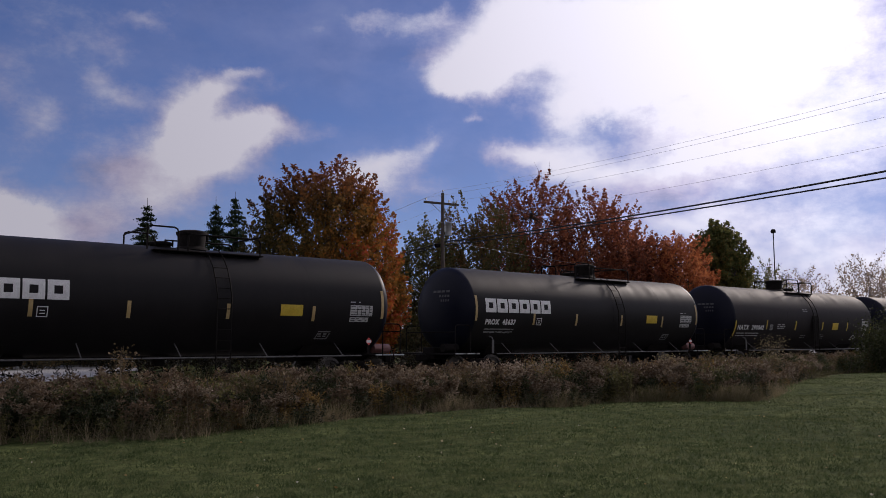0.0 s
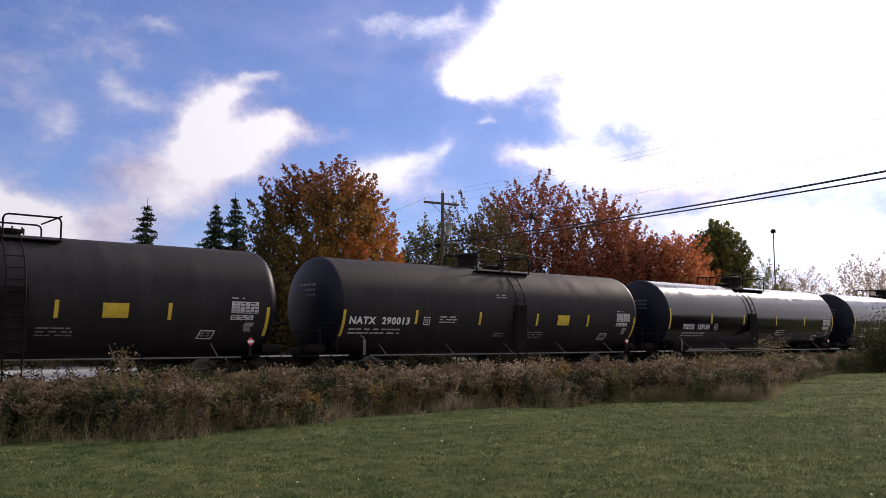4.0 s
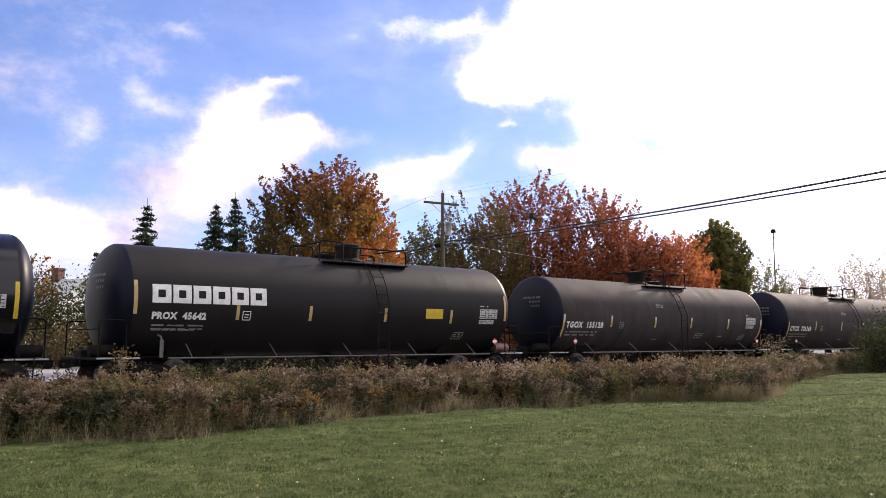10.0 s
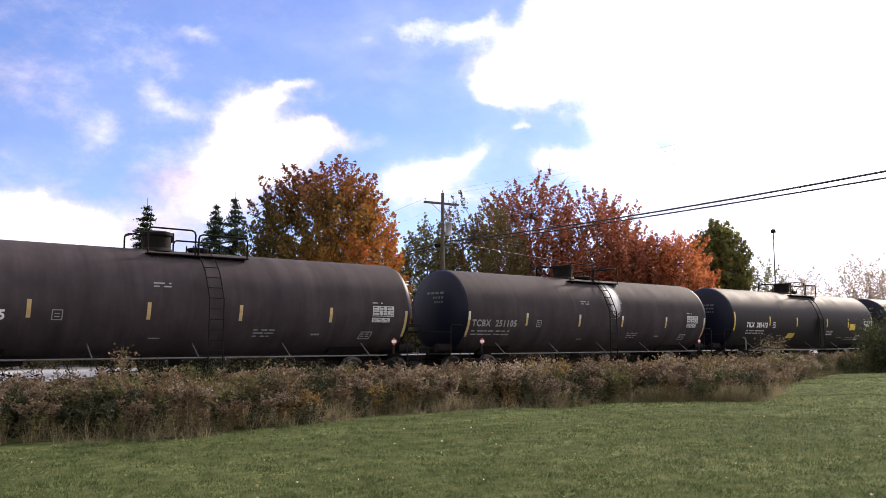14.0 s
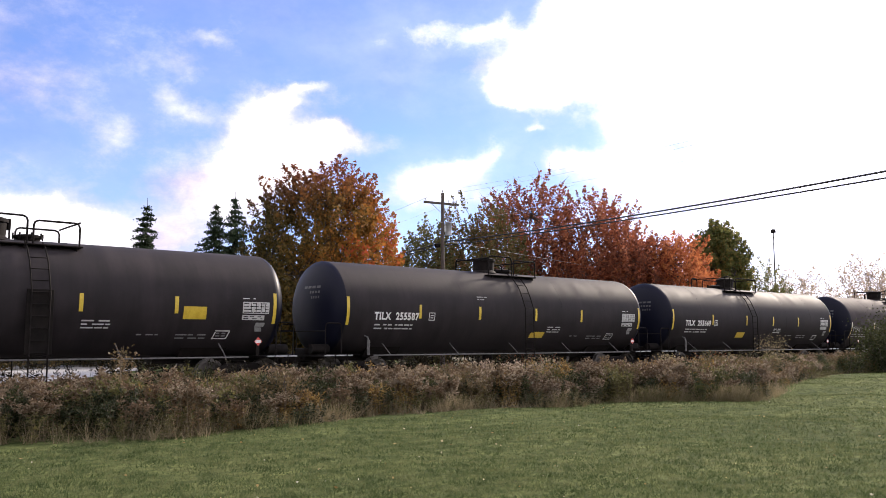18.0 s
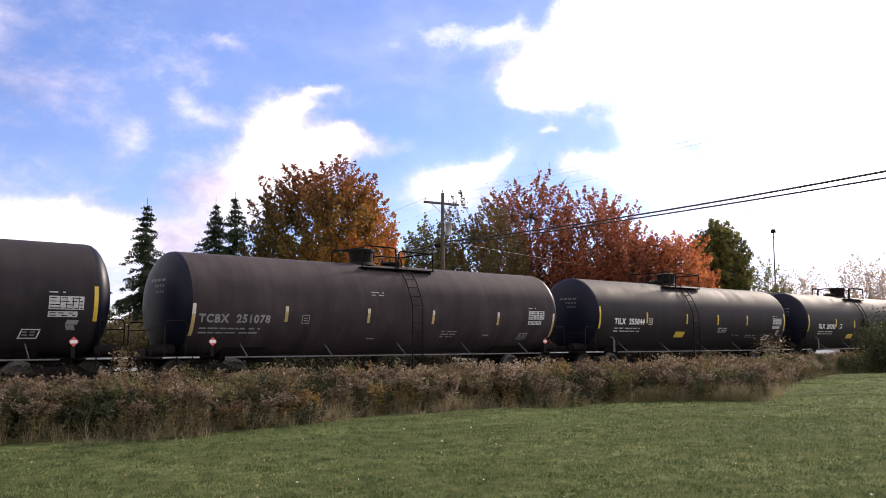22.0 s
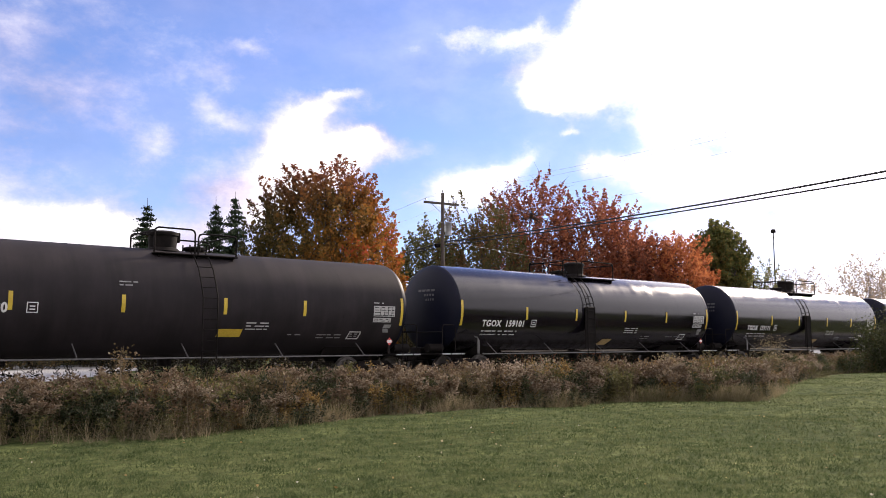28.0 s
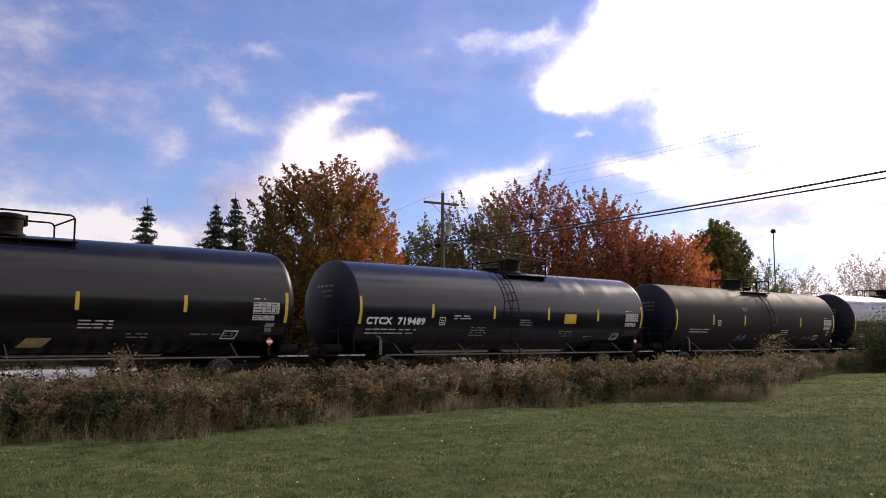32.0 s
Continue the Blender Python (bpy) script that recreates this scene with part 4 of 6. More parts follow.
BASE = dict(end_drop=0.25, end_rail=2.0, brackets=5, bright=True, cage=False, placards=True, top_paint=IRON, strip_z=2.2, dome_h=0.50, radius=1.63, floor=0.97)
KINDS = {
    # jacketed, glossy
    "tall": dict(BASE, half=7.65, length=17.9, paint=GLOSS, seams=(-5.6, -3.4, -1.2, 1.2, 3.4, 5.4), dome=0.17, manway=-0.95, deck=(-1.3, 1.55), cage=True,
                 rails=((-1.75, -0.85, 0.66), (-0.6, 1.45, 0.66)), ladder=-0.80, strips=(0, 3.28, 6.10, 9.22, 12.12, 15.3), strip_z=2.24,
                 sheets=((7.95, 1.28, 0.62, 0.36, 0.2, PALE_YELLOW),), table=14.2, frame=13.34, notes=((9.3, 1.95, 0.9, 3), (10.6, 1.62, 0.6, 2), (12.4, 1.62, 0.9, 1)), mark_at=1.03, mark_z=1.98, mark_size=0.37, mark_w=2.14, box_at=3.56),
    "navy": dict(BASE, half=7.35, length=17.3, paint=NAVY, seams=(-4.9, -2.6, 0.2, 2.4, 4.8), dome=0.9, manway=-1.0, deck=(-1.1, 1.2), radius=1.58, floor=1.0,
                 rails=((-1.15, 1.1, 0.55),), ladder=-0.54, strips=(0, 3.02, 5.94, 8.85, 11.8, 14.69), strip_z=2.24,
                 sheets=((9.76, 2.12, 0.7, 0.38, 0.0, YELLOW),), table=13.6, frame=12.9, notes=((4.0, 2.3, 0.8, 2), (4.9, 1.9, 0.8, 4), (7.3, 2.2, 0.7, 3), (9.6, 1.8, 0.8, 3), (11.2, 1.6, 0.5, 1)), mark_at=0.26, mark_z=2.0, mark_size=0.37, mark_w=2.45, box_at=3.35),
    # older, dusty
    "plain": dict(BASE, half=7.38, length=17.4, paint=DUSTY, seams=(-4.9, -2.4, 0.1, 2.4, 4.9), dome=-0.68, manway=1.3, deck=(-0.6, 2.5), bright=False, radius=1.56, floor=0.96,
                  rails=((-0.6, 0.8, 0.68), (0.9, 2.45, 0.58)), ladder=0.47, strips=(0, 2.95, 5.98, 8.7, 11.79, 14.76), strip_z=2.02, end_drop=0.43,
                  sheets=((11.2, 1.62, 0.3, 0.06, 0, GREY_STENCIL),), table=13.38, frame=13.0, notes=((6.1, 3.0, 0.5, 2), (9.2, 1.75, 0.7, 3), (6.1, 1.5, 0.4, 1)), mark_at=0.17, mark_z=1.98, mark_size=0.38, mark_w=2.25, box_at=3.5),
    # satin, two yellow sheets
    "long": dict(BASE, half=7.5, length=17.6, paint=SATIN, seams=(-5.2, -2.6, 0.0, 2.6, 5.2), dome=-0.18, manway=1.0, deck=(-0.6, 1.95), radius=1.57, floor=0.96,
                 rails=((-0.6, 0.6, 0.68), (0.7, 1.9, 0.58)), ladder=0.59, strips=(0, 2.95, 5.71, 8.63, 11.26, 15.0), strip_z=2.2,
                 sheets=((8.49, 1.56, 0.75, 0.27, 0.03, YELLOW),), table=13.85, frame=12.98, notes=((9.35, 1.95, 0.75, 3), (10.8, 1.62, 0.5, 1), (11.85, 1.62, 0.9, 2), (5.6, 3.0, 0.5, 2)), mark_at=1.04, mark_z=2.15, mark_size=0.38, mark_w=1.86, box_at=3.33),
    "long_b": dict(BASE, half=7.52, length=17.6, paint=SATIN, seams=(-5.2, -3.0, -0.8, 1.4, 3.6, 5.6), dome=0.0, manway=0.95, deck=(-0.8, 2.1), cage=True, radius=1.57, floor=0.96,
                   rails=((-0.8, 0.7, 0.68), (0.85, 2.0, 0.58)), ladder=0.91, strips=(0, 3.29, 6.08, 9.45, 12.0, 15.04), strip_z=2.2,
                   sheets=((5.26, 1.58, 0.75, 0.32, 0.06, YELLOW), (12.21, 2.05, 0.68, 0.36, 0, YELLOW)), table=14.0, frame=13.2, notes=((9.5, 1.95, 0.75, 3), (11.0, 1.6, 0.6, 1), (12.1, 1.6, 0.9, 2)), mark_at=1.09, mark_z=2.12, mark_size=0.39, mark_w=1.98, box_at=3.6),
    "long_c": dict(BASE, half=7.46, length=17.6, paint=SATIN, seams=(-5.2, -2.6, 0.0, 2.6, 5.2), dome=-0.62, manway=-0.95, deck=(-1.5, 1.35), radius=1.57, floor=0.96,
                   rails=((-1.6, -1.1, 0.68), (-0.6, 1.3, 0.62)), ladder=-0.85, strips=(0, 3.17, 6.16, 8.7, 11.28, 14.9), strip_z=2.2,
                   sheets=((5.42, 1.60, 0.72, 0.30, 0.03, YELLOW),), table=13.74, frame=13.12, notes=((8.8, 2.02, 0.75, 3), (10.2, 1.70, 0.6, 1), (11.4, 1.70, 0.9, 2)), mark_at=0.95, mark_z=2.15, mark_size=0.38, mark_w=2.05, box_at=3.3),
    "logo": dict(BASE, half=6.88, length=16.6, paint=FLAT_BLACK, seams=(-3.6, 0.9, 4.2), dome=0.92, manway=-0.95, deck=(-1.5, 1.9), bright=False, radius=1.60, floor=0.99,
                 rails=((-1.7, -0.8, 0.62), (-0.5, 1.8, 0.46)), ladder=1.22, strips=(0, 3.0, 5.44, 8.3, 11.15, 13.76), strip_z=2.05, end_drop=-0.12,
                 sheets=((10.0, 2.2, 0.76, 0.34, 0, YELLOW),), table=12.5, frame=11.4, notes=((0.5, 1.85, 1.5, 2),), mark_at=0.47, mark_z=2.05, mark_size=0.30, mark_w=1.57, box_at=3.15),
    "rail": dict(BASE, half=7.39, length=17.45, paint=SATIN, seams=(-5.0, -2.4, 2.6, 5.0), dome=-0.72, manway=1.3, deck=(-0.4, 2.4), cage=True,
                 rails=((-0.4, 0.85, 0.68), (0.95, 2.35, 0.56)), ladder=0.44, strips=(0, 2.92, 5.85, 8.82, 11.78, 14.78), strip_z=2.02, end_drop=0.43,
                 sheets=((9.97, 2.05, 0.68, 0.4, 0, YELLOW),), table=13.6, frame=12.7, notes=((3.95, 2.25, 0.8, 3), (6.7, 3.1, 0.5, 2), (6.7, 1.7, 0.5, 2), (8.4, 1.75, 0.9, 3)), mark_at=0.21, mark_z=2.0, mark_size=0.37, mark_w=2.44, box_at=3.25),
}

KINDS["long_d"] = dict(KINDS["long_b"], dome=-0.72, manway=-0.95, deck=(-1.1, 1.35), rails=((-1.2, -0.6, 0.68), (-0.5, 1.3, 0.62)), ladder=-0.92, strips=(0, 3.13, 5.43, 8.96, 11.72, 15.04),
                       sheets=((4.72, 1.58, 0.72, 0.30, 0.04, YELLOW), (11.88, 2.05, 0.70, 0.36, 0, YELLOW)), table=14.2, frame=13.35, notes=((9.05, 1.95, 0.75, 3), (10.5, 1.62, 0.6, 1), (11.9, 1.6, 0.9, 2)))

# order of the train: kind, lettering, and the second at which its leading strip stands at x = 12.1
CARS = [
    ("logo", "", -0.944), ("logo", "PROX 45637", 0.838), ("rail", "NATX 290042", 2.538), ("rail", "NATX 290013", 4.275), ("tall", "TGOX 159134", 6.002),
    ("tall", "TGOX 159188", 7.802), ("logo", "PROX 45642", 9.613), ("plain", "TGOX 155128", 11.309), ("plain", "CTCX 726265", 13.058), ("plain", "TCBX 251105", 14.808),
    ("long_b", "TILX 281413", 16.536), ("long", "TILX 255587", 18.291), ("long_c", "TILX 255669", 20.032), ("plain", "TCBX 251078", 21.779), ("long_c", "TILX 255844", 23.525),
    ("long_d", "TILX 281282", 25.269), ("long", "TILX 255780", 27.015), ("tall", "TGOX 159101", 28.767), ("tall", "TGOX 159171", 30.547), ("navy", "CTCX 719489", 32.339),
    ("long", "", 34.06), ("tall", "", 35.81), ("plain", "", 37.60),
]
LABELS = {"navy": "glossy blue-black tank car with yellow strips", "long_c": "satin black tank car with one yellow sheet", "long_b": "satin black tank car with two yellow sheets", "long_d": "satin black tank car, yellow sheets by its ladder", "tall": "glossy black jacketed tank car with yellow strips", "plain": "dusty dark grey tank car with faded lettering", "long": "satin black tank car with yellow data sheets",
          "logo": "flat black tank car with a large white logo", "rail": "black tank car with wide-spaced white lettering"}


def build_train():
    made, train = {}, []
    for kind, text, when in CARS:
        k = KINDS[kind]
        car = copy_thing(made[kind], pose(0, TRACK_Y, RAIL_Z)) if kind in made else tank_car(k)
        made.setdefault(kind, car)
        tagged(car, LABELS[kind] + " on the track", "tank car", "train of tank cars")
        train.append((car, k, text, when, kind))
    for n, (car, k, text, when, kind) in enumerate(train):
        shell_size(k)
        u = -k["half"] + k["mark_at"]
        ink = WHITE if k["bright"] or kind == "logo" else GREY_STENCIL
        if text:
            mark("reporting_mark", wrapped_text(text, u, k["mark_z"], k["mark_size"], k["mark_w"], 1.18 if kind in ("plain", "rail") else 1.12), GREY_STENCIL if text.startswith("TCBX") else WHITE, car, "white stencilled reporting mark", "stuff")
        mark("weight_stencil", bars(Shape(), u + 0.05, k["mark_z"] - 0.2, k["mark_w"] * 0.85, 2, 0.05, 0.07, 50 + n), PANEL_GREY if k["bright"] else GREY_STENCIL, car, kind="stuff")
        mark("box_sign", frame_sign(Shape(), -k["half"] + k["box_at"], k["mark_z"] - 0.01, 0.27, 0.27, 0.025), ink, car)
        mark("box_letter", bars(Shape(), -k["half"] + k["box_at"] + 0.07, k["mark_z"] + 0.14, 0.13, 2, 0.03, 0.045, 9), ink, car, kind="stuff")
        if text.endswith("1105"):
            # an old spill beside the ladder
            g = Shape()
            for j in range(12):
                patch(g, k["ladder"] - 0.2 + 0.14 * j, 2.2, 0.1405, 2.12)
            mark("dried_spill", g, SPILL, car, "pale dried spill running down the shell")
        if text.endswith("6265"):
            for ob in [o for o in car.children if o.name.startswith("white_strip_end")]:
                bpy.data.objects.remove(ob)
        if n == 20:
            for j in range(4):
                mark("sprayed_scribble", patch(Shape(), -2.2 + 0.24 * j, 1.45 + 0.05 * (j % 2), 0.14, 0.28, 0.06 * (-1) ** j), BLUE_SPRAY, car, "blue sprayed scribble")
        if kind == "logo":
            for j in range(6):
                s = Shape()
                x = -k["half"] + 0.45 + j * 0.585
                for a, b, w, h in ((0, 0, 0.53, 0.15), (0, 0.36, 0.53, 0.15), (0, 0.15, 0.16, 0.21), (0.37, 0.15, 0.16, 0.21)):
                    s0 = 2.48 + b
                    patch(s, x + a, s0, w, h)
                mark("logo_block", s, WHITE, car, "plain white block of the logo")
    return train


train = build_train()


# ---- trees and brush ----
def view_place(a, dist):
    """A place on the ground at dist metres ahead of the tripod, a metres to the right per metre ahead."""
    h = HEADING
    return Vector((math.cos(h) * dist + math.sin(h) * a * dist, math.sin(h) * dist - math.cos(h) * a * dist, 0))


def limb_tree(name, at, height, base, width, leaf, shoots, per, size, seed, limbs=14, trunk_r=0.2, upright=0.5, reach=0.12, tuft=0.26, bare=0, label="", bark=None, group="", lobes=0.12, inner=0.28):
    """A tapered trunk, limbs that fan out of it, and leafy shoots that end in tufts on an uneven crown, with gaps between them."""
    rnd = random.Random(seed)
    tree = new(name)
    tree.location = at
    wood = Shape()
    top = height * 0.8
    trunk = [Vector((0, 0, -0.1)), Vector((rnd.uniform(-.1, .1), rnd.uniform(-.1, .1), height * 0.25)), Vector((rnd.uniform(-.2, .2), rnd.uniform(-.2, .2), height * 0.55)), Vector((0, 0, top))]
    wood.tube(trunk, trunk_r, 9, trunk_r * 0.12)
    low = base + (height - base) * 0.34
    waves = [(rnd.randint(2, 5), rnd.uniform(2, 6), rnd.uniform(0, 6.3), rnd.uniform(0.5, 1)) for _ in range(5)]

    def crown(dz, ang, rr):
        """A place in the crown: dz from -1 (skirt) to 1 (top), rr the share of the way out."""
        ring = math.sqrt(max(0.0, 1 - dz * dz)) ** (0.8 if dz > 0 else 0.5)
        rr *= 1 + lobes * sum(w * math.sin(n * ang + m * dz + p) for n, m, p, w in waves) / 1.8
        return Vector((math.cos(ang) * width / 2 * ring * rr, math.sin(ang) * width / 2 * ring * rr, low + dz * rr * ((height - low) if dz > 0 else (low - base))))

    spots = []
    for i in range(limbs):
        end = crown(-0.55 + 1.45 * ((i * 0.618) % 1), i * 2.4 + rnd.uniform(-0.3, 0.3), rnd.uniform(0.55, 0.78))
        z0 = min(top * 0.85, max(base * 0.55, end.z - rnd.uniform(0.5, 0.8) * (math.hypot(end.x, end.y) + 0.25 * height)))
        start = Vector((0, 0, z0))
        mid = start.lerp(end, 0.5) + Vector((end.x, end.y, 0)) * 0.14
        wood.tube([start, mid, end], trunk_r * 0.45, 6, 0.03)
        for q in (0.25, 0.5, 0.75, 1.0):
            spots.append(start.lerp(mid, q * 2) if q < 0.5 else mid.lerp(end, q * 2 - 1))
    spots += [trunk[0].lerp(trunk[-1], q) for q in (0.5, 0.7, 0.85, 1.0)]
    table = np.array(spots)
    starts, ends, wide = [], [], []
    for i in range(shoots):
        dz = -0.9 + 1.9 * ((i + rnd.random()) / shoots)
        ang = i * 2.39996 + rnd.uniform(-0.25, 0.25)
        outer = rnd.random() > inner
        end = crown(dz, ang, rnd.uniform(0.86, 1.07) if outer else rnd.uniform(0.2, 0.84))
        gap = np.linalg.norm(table - np.array(end), axis=1) + np.where(table[:, 2] > end.z, 2.0, 0.0)
        root = spots[int(gap.argmin())]
        away = Vector((math.cos(ang), math.sin(ang), 0.35 * dz))
        d = (away * (1 - upright * 0.6) + Vector((rnd.gauss(0, 0.15), rnd.gauss(0, 0.15), 0.35 + upright))).normalized()
        n = reach * width * rnd.uniform(0.7, 1.35)
        begin = end - d * n
        wood.tube([root, root.lerp(begin, 0.6) + Vector((0, 0, -0.05)), begin, end], 0.022, 4, 0.005, caps=False)
        starts.append(begin)
        ends.append(end)
        wide.append(n * tuft * (1 if outer else 1.4))
        for _ in range(bare):
            p = begin.lerp(end, rnd.uniform(0, 0.9))
            wood.tube([p, p + (d + Vector((rnd.gauss(0, 0.6), rnd.gauss(0, 0.6), rnd.gauss(0, 0.4)))).normalized() * n * rnd.uniform(0.4, 0.8)], 0.014, 3, 0.004, caps=False)
    part("trunk", wood, bark or BARK, tree)
    a, b, w = np.repeat(np.array(starts), per, axis=0), np.repeat(np.array(ends), per, axis=0), np.repeat(np.array(wide), per)[:, None]
    q = RNG.uniform(-0.35, 1.0, (len(a), 1))
    pos = a + (b - a) * q + np.clip(RNG.normal(size=a.shape), -1.7, 1.7) * w * (1.0 - 0.72 * np.clip(q, 0, 1))
    part("crown", quads_mesh("crown", leaf_quads(pos, size), leaf), None, tree)
    return tagged(tree, label, "tree", group)


def spruce(at, height, width, seed, label):
    rnd = random.Random(seed)
    tree = new("spruce_tree")
    tree.location = at
    wood = Shape().tube([(0, 0, -0.1), (0, 0, height + 0.5)], 0.14, 8, 0.012)
    cs, dirs = [], []
    z = 0.6
    while z < height - 0.15:
        f = z / height
        reach = width / 2 * (1 - f) ** 0.85 + 0.03
        for k in range(rnd.randint(5, 7)):
            a = rnd.uniform(0, 2 * math.pi)
            r = reach * rnd.uniform(0.35, 1.3)
            droop = -0.42 * r + rnd.uniform(-0.08, 0.12)
            e = Vector((math.cos(a) * r, math.sin(a) * r, z + droop + 0.25 * (f - 0.3)))
            wood.tube([(0, 0, z), e], 0.02, 4, 0.005, caps=False)
            n = max(3, int(r / 0.045))
            for j in range(n):
                q = (j + 0.6) / n
                cs.append(Vector((0, 0, z)).lerp(e, q) + Vector((rnd.gauss(0, 0.05), rnd.gauss(0, 0.05), rnd.gauss(-0.04, 0.05))))
        z += rnd.uniform(0.28, 0.40)
    part("trunk", wood, BARK, tree)
    c = np.repeat(np.array(cs), 6, axis=0)
    c = c + RNG.normal(size=c.shape) * np.array([0.09, 0.09, 0.06])
    part("crown", quads_mesh("crown", leaf_quads(c, 0.13), NEEDLE), None, tree)
    return tagged(tree, label, "tree", "spruces behind the track")


def brush(name, at, w, d, h, leaf, count, size, seed, label, group="", stems=24):
    """A shrub: many stems out of the ground and leaves in clumps, with an uneven top."""
    rnd = random.Random(seed)
    bush = new(name)
    bush.location = at
    wood = Shape()
    tips = []
    for i in range(stems):
        x, y = rnd.uniform(-0.42, 0.42) * w, rnd.uniform(-0.42, 0.42) * d
        hh = h * rnd.uniform(0.6, 1.0) * (1 - 0.5 * (2 * x / w) ** 2)
        e = Vector((x * 1.15 + rnd.gauss(0, 0.1), y * 1.15 + rnd.gauss(0, 0.1), hh))
        wood.tube([(x * 0.6, y * 0.6, -0.05), (x, y, hh * 0.5), e], 0.03, 4, 0.006, caps=False)
        for q in (0.25, 0.45, 0.6, 0.75, 0.9, 1.0):
            tips.append(Vector((x * 0.6, y * 0.6, 0)).lerp(e, q) + Vector((rnd.gauss(0, 0.12), rnd.gauss(0, 0.12), 0)) * h * 0.6)
    part("undergrowth", wood, BARK, bush)
    cs = np.array(tips)
    pos = cs[RNG.integers(0, len(cs), count)] + RNG.normal(size=(count, 3)) * np.array([0.13, 0.13, 0.11]) * h
    pos[:, 2] = np.abs(pos[:, 2])
    part("foliage", quads_mesh("foliage", leaf_quads(pos, size), leaf), None, bush)
    return tagged(bush, label, "shrub", group)


limb_tree("maple_tree", view_place(-0.139, 50), 12.05, 1.2, 9.9, MAPLE_LEAF, 960, 76, 0.19, 3, 24, 0.26, 0.5, 0.12, 0.2, lobes=0.06, label="broad maple in orange and maroon autumn leaf")
spruce(view_place(-0.354, 60), 11.3, 7.4, 5, "slim dark green spruce standing alone")
spruce(view_place(-0.272, 62), 11.8, 7.4, 6, "dark green spruce beside another spruce")
spruce(view_place(-0.249, 62.5), 12.2, 7.2, 8, "dark green spruce beside the maple")
spruce(view_place(-0.412, 66), 8.4, 4.8, 9, "small dark green spruce before the white house")
limb_tree("ash_tree", view_place(-0.020, 60), 10.2, 0.8, 5.0, OLIVE_LEAF, 360, 60, 0.17, 11, 12, 0.14, 1.1, 0.24, 0.13, label="thin olive tree with upright twigs near the pole")
limb_tree("turning_tree", view_place(0.045, 62), 11.6, 0.8, 8.4, OLIVE_RED_LEAF, 620, 66, 0.18, 12, 18, 0.18, 1.0, 0.17, 0.12, label="tree half olive green and half turned red")
limb_tree("red_tree", view_place(0.104, 66), 14.1, 1.0, 9.1, RED_LEAF, 720, 56, 0.19, 13, 20, 0.2, 0.6, 0.15, 0.12, 2, label="tall russet red tree thinning at its top")
limb_tree("red_tree", view_place(0.185, 64), 13.0, 1.0, 9.2, RED_LEAF, 680, 62, 0.19, 14, 20, 0.2, 0.6, 0.17, 0.11, label="broad russet red tree with upright twigs")
limb_tree("orange_tree", view_place(0.272, 60), 8.9, 0.5, 7.2, ORANGE_LEAF, 700, 80, 0.16, 15, 16, 0.14, 0.5, 0.13, 0.22, label="low bright orange bushy tree")
limb_tree("orange_tree", view_place(0.222, 60), 9.2, 0.5, 7.6, RED_LEAF, 680, 78, 0.17, 25, 16, 0.14, 0.5, 0.13, 0.22, label="low rust red bushy tree")
limb_tree("green_tree", view_place(0.327, 75), 12.2, 5.0, 5.6, GREEN_LEAF, 380, 80, 0.24, 16, 14, 0.18, 0.4, 0.16, 0.3, label="dark green tree just turning yellow")
limb_tree("pale_tree", view_place(0.385, 84), 9.4, 1.5, 5.5, GREEN_LEAF, 200, 54, 0.17, 17, 12, 0.12, 0.6, 0.2, 0.2, 3, "nearly bare tree with a few pale leaves", PALE_BARK, "bare trees by the road")
limb_tree("pale_tree", view_place(0.425, 86), 8.9, 1.5, 7.5, PALE_LEAF, 220, 46, 0.16, 18, 12, 0.12, 0.6, 0.2, 0.2, 3, "nearly bare pale grey tree", PALE_BARK, "bare trees by the road")
limb_tree("pale_tree", view_place(0.505, 74), 9.2, 1.5, 8.0, PALE_LEAF, 260, 50, 0.15, 19, 14, 0.12, 0.6, 0.2, 0.2, 3, "nearly bare pale grey tree", PALE_BARK, "bare trees by the road")
limb_tree("pale_tree", view_place(0.56, 76), 9.6, 1.5, 6.0, PALE_LEAF, 240, 50, 0.15, 20, 14, 0.12, 0.6, 0.2, 0.2, 3, "nearly bare pale grey tree", PALE_BARK, "bare trees by the road")
limb_tree("orange_tree", view_place(-0.505, 54), 7.2, 1.6, 5.5, MAPLE_LEAF, 110, 40, 0.2, 21, 12, 0.16, 0.5, 0.16, 0.25, 1, "small maple losing its orange leaves")
limb_tree("orange_tree", view_place(-0.56, 62), 6.0, 1.0, 5.0, ORANGE_LEAF, 90, 40, 0.22, 22, 12, 0.14, 0.5, 0.16, 0.25, label="small bright orange tree behind the shrubs")

for i, (a, dist, w, h, leaf) in enumerate(((-0.50, 47, 6, 3.0, SHRUB_LEAF), (-0.466, 52, 3.4, 5.4, BUSH_LEAF), (-0.40, 53, 5, 3.2, SHRUB_LEAF), (-0.34, 52, 6, 3.0, SHRUB_LEAF), (-0.27, 55, 6, 3.2, SHRUB_LEAF), (-0.19, 56, 6, 3.2, OLIVE_LEAF),
                                          (-0.10, 56, 6, 3.0, SHRUB_LEAF), (0.0, 58, 7, 3.0, SHRUB_LEAF), (0.12, 58, 8, 3.2, RED_LEAF), (0.31, 66, 9, 3.4, SHRUB_LEAF), (0.40, 80, 9, 3.4, SHRUB_LEAF), (0.50, 74, 9, 3.0, SHRUB_LEAF))):
    brush("shrub", view_place(a, dist), w, 3.5, h, leaf, 7500, 0.14, 40 + i, "tangled brown autumn shrub behind the track")

